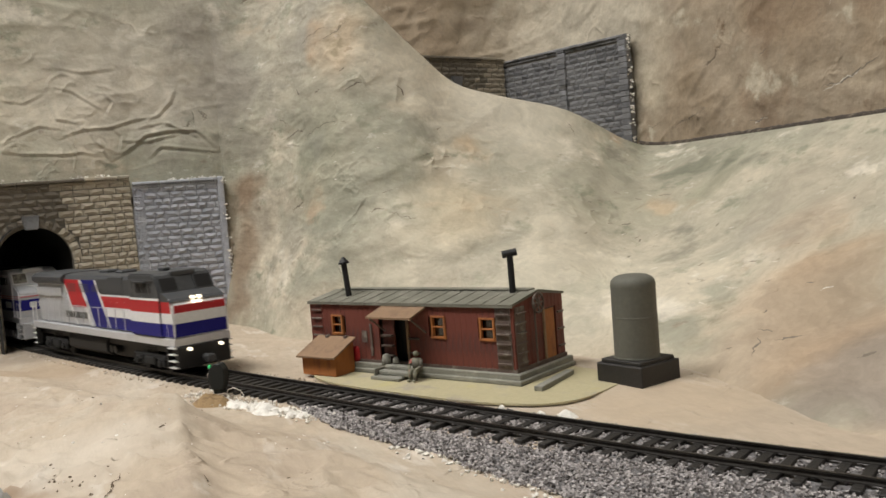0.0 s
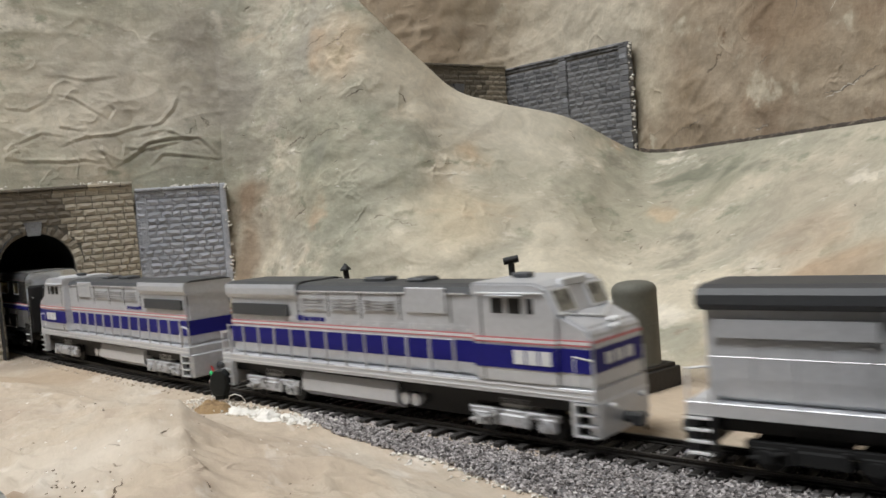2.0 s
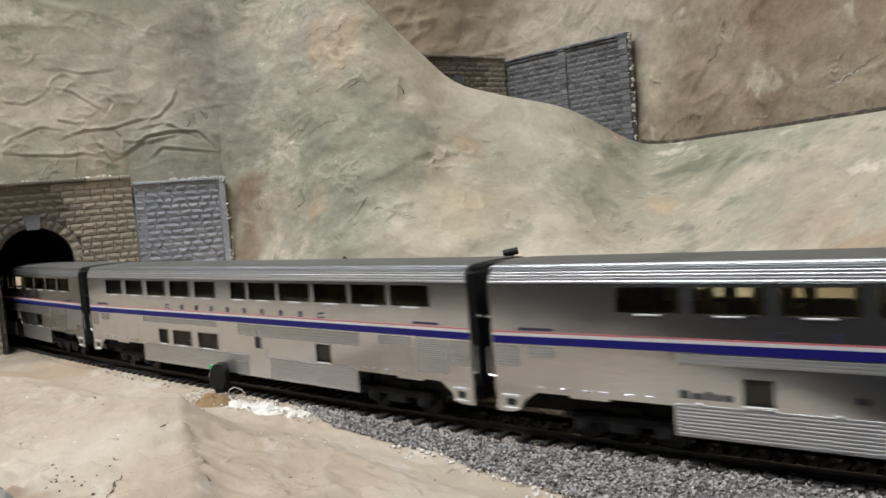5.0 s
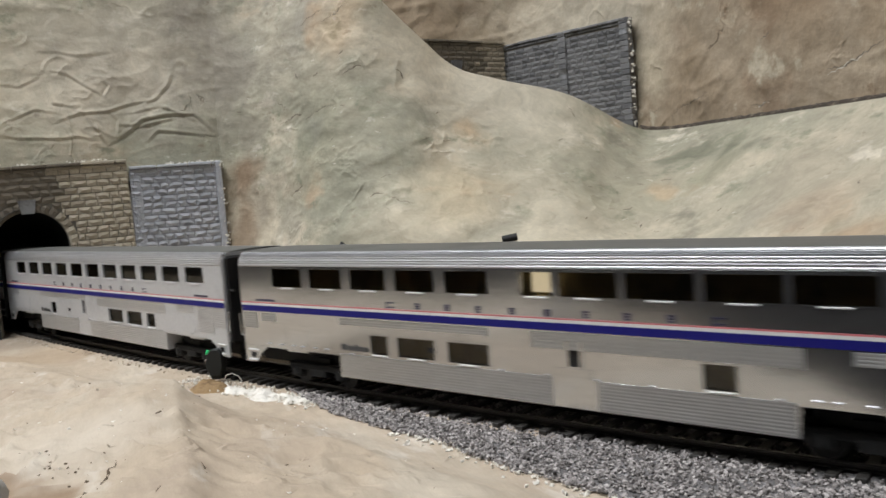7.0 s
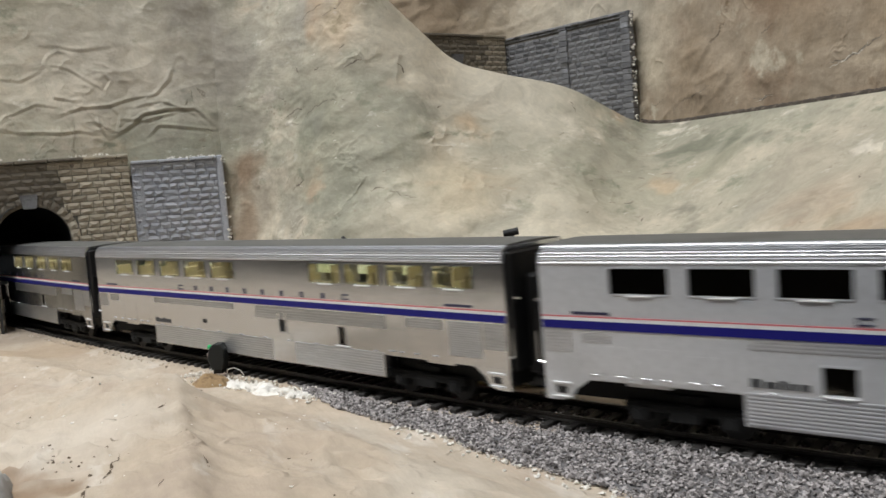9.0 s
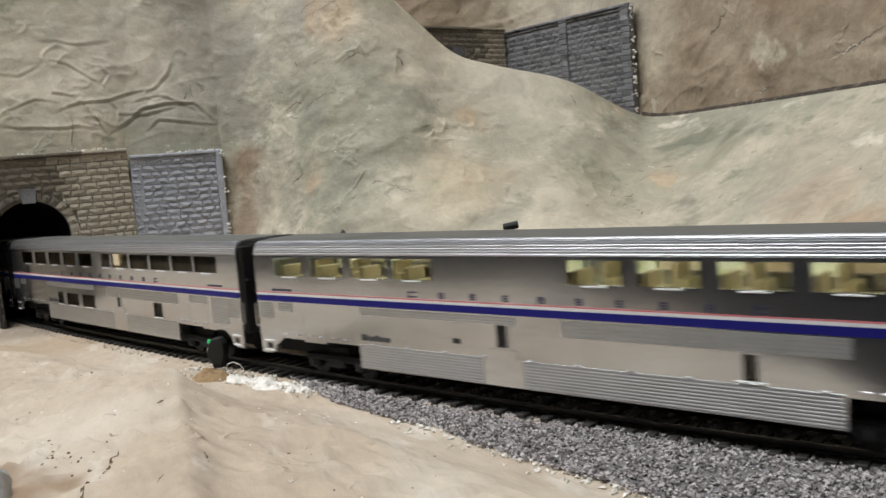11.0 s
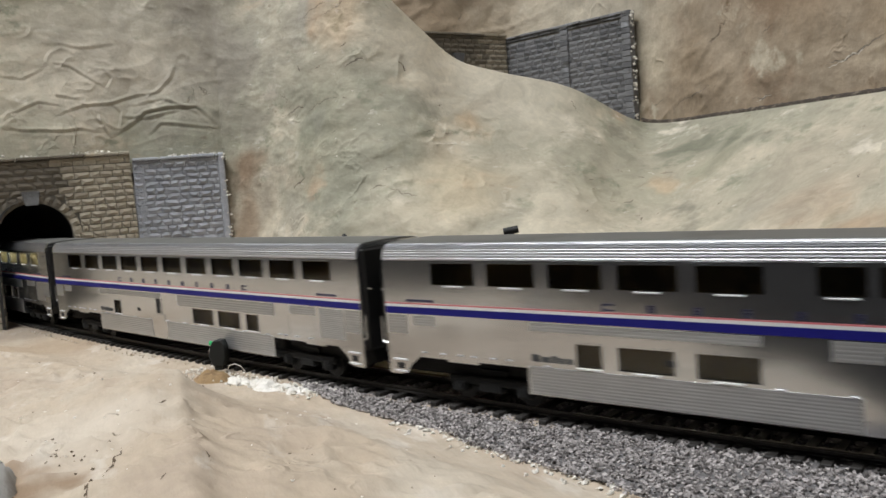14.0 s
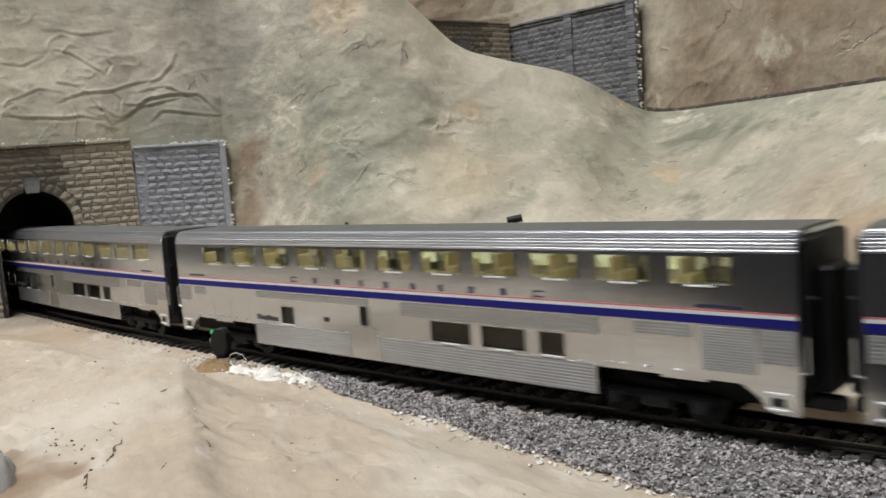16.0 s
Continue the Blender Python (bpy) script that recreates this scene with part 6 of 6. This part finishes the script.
# cracks in the foreground plaster, each a dark ribbon coloured as the groove's shade
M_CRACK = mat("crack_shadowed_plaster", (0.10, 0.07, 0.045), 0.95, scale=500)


def crack(x, y, way, length, width, seed):
    rnd = random.Random(seed)
    bm = bmesh.new()
    n = max(5, int(length / 1.6))
    a, last = radians(way), None
    for k in range(n + 1):
        w = width * math.sin(math.pi * (k + 0.4) / (n + 0.8)) * rnd.uniform(0.6, 1.2)
        d = Vector((-math.sin(a), math.cos(a)))
        ring = [bm.verts.new((x + s * w * d.x, y + s * w * d.y, ground_z(x + s * w * d.x, y + s * w * d.y) + (0.10 if s else 0.02))) for s in (-1, 0, 1)]
        if last:
            for i in range(2):
                bm.faces.new((last[i], last[i + 1], ring[i + 1], ring[i]))
        last = ring
        a += rnd.uniform(-0.5, 0.5)
        a += 0.3 * (radians(way) - a)
        x, y = x + math.cos(a) * length / n, y + math.sin(a) * length / n
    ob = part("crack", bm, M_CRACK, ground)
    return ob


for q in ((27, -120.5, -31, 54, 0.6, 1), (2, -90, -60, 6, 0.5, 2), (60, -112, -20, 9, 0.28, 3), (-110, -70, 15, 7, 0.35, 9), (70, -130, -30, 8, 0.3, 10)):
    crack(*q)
def crack_on(tree, host, out, p, way, length, width, seed, material, name="crack"):
    """A thin ribbon that wanders over a plaster skin, coloured as a groove's shade or a pale scrape: p in mm on the
    skin, way in degrees up from level.
    """
    rnd = random.Random(seed)
    out = out.normalized()
    level = Vector((0, 0, 1)).cross(out).normalized()
    rise_ = out.cross(level)
    p, a, last = Vector(p), radians(way), None
    n = max(5, int(length / 1.3))
    bm = bmesh.new()
    for k in range(n + 1):
        w = 0.6 * width * math.sin(math.pi * (k + 0.4) / (n + 0.8)) * rnd.uniform(0.3, 1.5)
        d = level * -math.sin(a) + rise_ * math.cos(a)
        ring = []
        for e in (-1, 0, 1):
            hit = tree.ray_cast((p + d * (e * w) + out * 40) * MM, -out)[0]
            if hit is None:
                break
            ring.append(bm.verts.new(hit / MM + out * (0.12 if e else 0.04)))
        if len(ring) == 3 and last:
            for i in range(2):
                bm.faces.new((last[i], last[i + 1], ring[i + 1], ring[i]))
        last = ring if len(ring) == 3 else None
        a = radians(way) + rnd.uniform(-0.75, 0.75)
        p = p + (level * math.cos(a) + rise_ * math.sin(a)) * (length / n)
    return part(name, bm, material, host)


def skin_of(ob):
    return BVHTree.FromPolygons([v.co for v in ob.data.vertices], [q.vertices for q in ob.data.polygons])


M_SCRAPE = mat("bare_plaster", (0.68, 0.63, 0.54), 0.9, scale=500)
# flat dark colour that stands in for shade inside cracks and nicks
M_GROOVE_SHADE = mat("groove_shade", (0.19, 0.16, 0.125), 0.95, scale=500)
hill, rocks = skin_of(cliff), skin_of(back)
WALL_OUT = Vector((-0.45, -0.9, 0.05))
for k, (x, y, z, way, length, width, dark) in enumerate((
        (-227, 166, 169, -80, 8, 0.7, 1), (-174, 166, 160, 20, 14, 0.9, 1), (-247, 164, 150, -50, 12, 0.5, 1),
        (-245, 162, 133, -6, 26, 0.9, 1), (-215, 160, 130, 4, 32, 0.7, 1), (-208, 149, 85, 195, 13, 1.0, 1), (-139, 146, 74, 14, 12, 0.6, 1), (-125, 151, 73, -18, 22, 0.5, 1),
        (-149, 192, 161, -60, 9, 0.8, 1), (-223, 170, 202, 4, 24, 0.55, 1), (-200, 170, 201, 14, 26, 0.5, 1), (-85, 307, 130, -75, 14, 0.6, 1), (-13, 253, 53, 12, 9, 0.6, 1),
        (-6, 293, 70, 4, 8, 0.8, 1), (136, 114, 9, 4, 11, 0.7, 1), (176, 88, 9.5, 0, 7, 0.8, 1), (132, 103, 4, 62, 14, 0.5, 1))):
    crack_on(hill, cliff, SIDE_OUT, (x, y, z), way, length, width, 60 + k, M_GROOVE_SHADE if dark else M_SCRAPE)
for k, (x, y, z, way, length, width, dark) in enumerate(((81, 362, 134, 16, 62, 0.9, 1), (84, 360, 132, 15, 40, 0.7, 0), (-59, 438, 121, 10, 56, 0.7, 1), (22, 391, 119, 14, 22, 0.8, 1), (24, 390, 117.5, 13, 18, 0.5, 0),
        (-90, 450, 128, 12, 20, 0.6, 1), (60, 372, 190, 70, 26, 0.7, 1), (90, 356, 186, 60, 16, 0.4, 0), (30, 386, 165, 30, 14, 0.7, 1))):
    crack_on(rocks, back, WALL_OUT, (x, y, z), way, length, width, 90 + k, M_GROOVE_SHADE if dark else M_SCRAPE)
rnd = random.Random(77)
for k in range(70):
    # small nicks, thickest by the wing wall and at the right-hand foot of the hill
    x, y, z = rnd.choice(((-215, 160, 120), (-215, 160, 150), (-140, 165, 110), (150, 120, 18), (100, 180, 38), (0, 240, 60)))
    p = (x + rnd.gauss(0, 34), y + rnd.gauss(0, 10), z + rnd.gauss(0, 22))
    crack_on(hill, cliff, SIDE_OUT, p, rnd.uniform(-40, 40), rnd.uniform(2, 6), rnd.uniform(0.3, 0.7), 200 + k, M_SCRAPE if rnd.random() < 0.4 else M_GROOVE_SHADE, "nick")
rnd = random.Random(21)
spots = []
# dark chips whose colour stands in for the shade of small pits
for k in range(34):
    x, y = rnd.gauss(12, 12), rnd.gauss(-131, 7)
    spots.append((x, y, ground_z(x, y)))
for k in range(30):
    x, y = rnd.uniform(-200, 160), rnd.uniform(-130, -45)
    if y > front_edge(x) + 2:
        spots.append((x, y, ground_z(x, y)))
stones("pits_and_specks", "dark specks and stand-ins for shaded pits in the foreground plaster", spots, M_CRACK, 9, (0.22, 0.75))
spots = []
for k in range(60):
    x, y = rnd.uniform(-150, 120), rnd.uniform(-135, -42)
    if y > front_edge(x) + 2:
        spots.append((x, y, ground_z(x, y)))
stones("plaster_chips", "pale plaster chips on the foreground slope", spots, M_WHITE_PL, 10, (0.3, 0.9))

# ---- the room ----
M_WALL = mat("room_paint", (0.42, 0.41, 0.395), 0.9, spots=(((0.36, 0.35, 0.335), 3.0, 0.45, 0.65),), scale=30)
M_DARKWALL = mat("dark_unseen_backing", (0.075, 0.07, 0.067), 0.95, spots=(((0.055, 0.052, 0.05), 3.0, 0.45, 0.65),), scale=30)
M_CEIL = mat("ceiling_paint", (0.72, 0.715, 0.70), 0.9, spots=(((0.66, 0.655, 0.64), 3.0, 0.45, 0.65),), scale=30)
M_FLOOR = mat("floor_paint", (0.16, 0.15, 0.14), 0.7, spots=(((0.12, 0.115, 0.11), 5.0, 0.45, 0.65),), scale=40)
# unseen walls: dark south and pale west are set to shape the steel's reflections
for nm, q, mt in (("floor", (-5200, 5200, -3300, 1200, -1150, -1100), M_FLOOR), ("ceiling", (-5200, 5200, -3300, 1200, 1460, 1520), M_CEIL),
                  ("wall_north", (-5200, 5200, 1100, 1200, -1100, 1460), M_WALL), ("wall_south", (-5200, 5200, -3300, -3200, -1100, 1460), M_DARKWALL),
                  ("wall_east", (5100, 5200, -3200, 1100, -1100, 1460), M_WALL), ("wall_west", (-5200, -5100, -3200, 1100, -1100, 1460), M_CEIL)):
    tagged(part(nm, boxed(*q), mt), "painted " + nm.replace("_", " ") + " of the unseen hobby room", nm.split("_")[0], kind="structure")
# fascia added out of view to close the cut ground edge
rows = []
for x in gx:
    e = front_edge(x)
    rows.append([(x, e, ground_z(x, e) - 0.05), (x, e - 6, ground_z(x, e) - 1.0), (x, e - 6, -400), (x, e + 6, -400)])
tagged(sheet("layout_fascia", rows, M_DARKWALL, smooth=False), "dark unseen fascia added along the layout's front edge", "fascia", kind="structure")
# plaster left on the edges of the lower portal and its wing wall
rnd = random.Random(31)
spots = []
for k in range(70):
    x, z = 68.5 + rnd.gauss(0, 0.8), rnd.uniform(10, 116)
    if fbm(0, 0, z, 14, 2) > -0.1:
        spots.append((-336 + x * math.cos(radians(59.0)) + 1.2, 87 + x * math.sin(radians(59.0)) - 1.2, -6 + z))
for k in range(110):
    x = rnd.uniform(-60, 73)
    if fbm(x, 0, 3, 16, 2) > -0.05:
        spots.append((-359 + x * math.cos(radians(71.8)), 15.5 + x * math.sin(radians(71.8)), -6 + 121.4 + rnd.gauss(0, 0.7) + 0.014 * x))
for k in range(40):
    x = rnd.uniform(25, 66)
    spots.append((-336 + x * math.cos(radians(59.0)), 87 + x * math.sin(radians(59.0)), -6 + 116.8 + rnd.gauss(0, 0.5)))
for k in range(70):
    x, z = 150.5 + rnd.gauss(0, 1.1), rnd.uniform(4, 110)
    spots.append((-253 + x * math.cos(radians(-4.5)), 455 + x * math.sin(radians(-4.5)) - 1.5, 103 + z))
stones("plaster_remains", "white plaster remains on the edges of the stone walls", spots, M_WHITE_PL, 12, (0.6, 1.8))


# ---- what moves ----
FRONT_T = (0, 1.5, 3.0, 3.5, 7.0, 9.0, 12.5, 14.5, 16.0)
FRONT_S = (-3666, -3302, -2928, -2811, -1961, -1480, -638, -165, 197)


def ride(vehicle, offset, half, turn):
    rows = []
    for k in range(65):
        t = k * 0.25
        s = interp(t, FRONT_T, FRONT_S) + offset
        a, b = on_track(s - half), on_track(s + half)
        c, d = (a + b) / 2, b - a
        rows.append((t, at(c.x, c.y, RAIL, math.degrees(math.atan2(d.y, d.x)) + turn)))
    walk(vehicle, rows)


def motions():
    for vehicle, offset, half, turn in TRAIN:
        ride(vehicle, offset, half, turn)


motions()
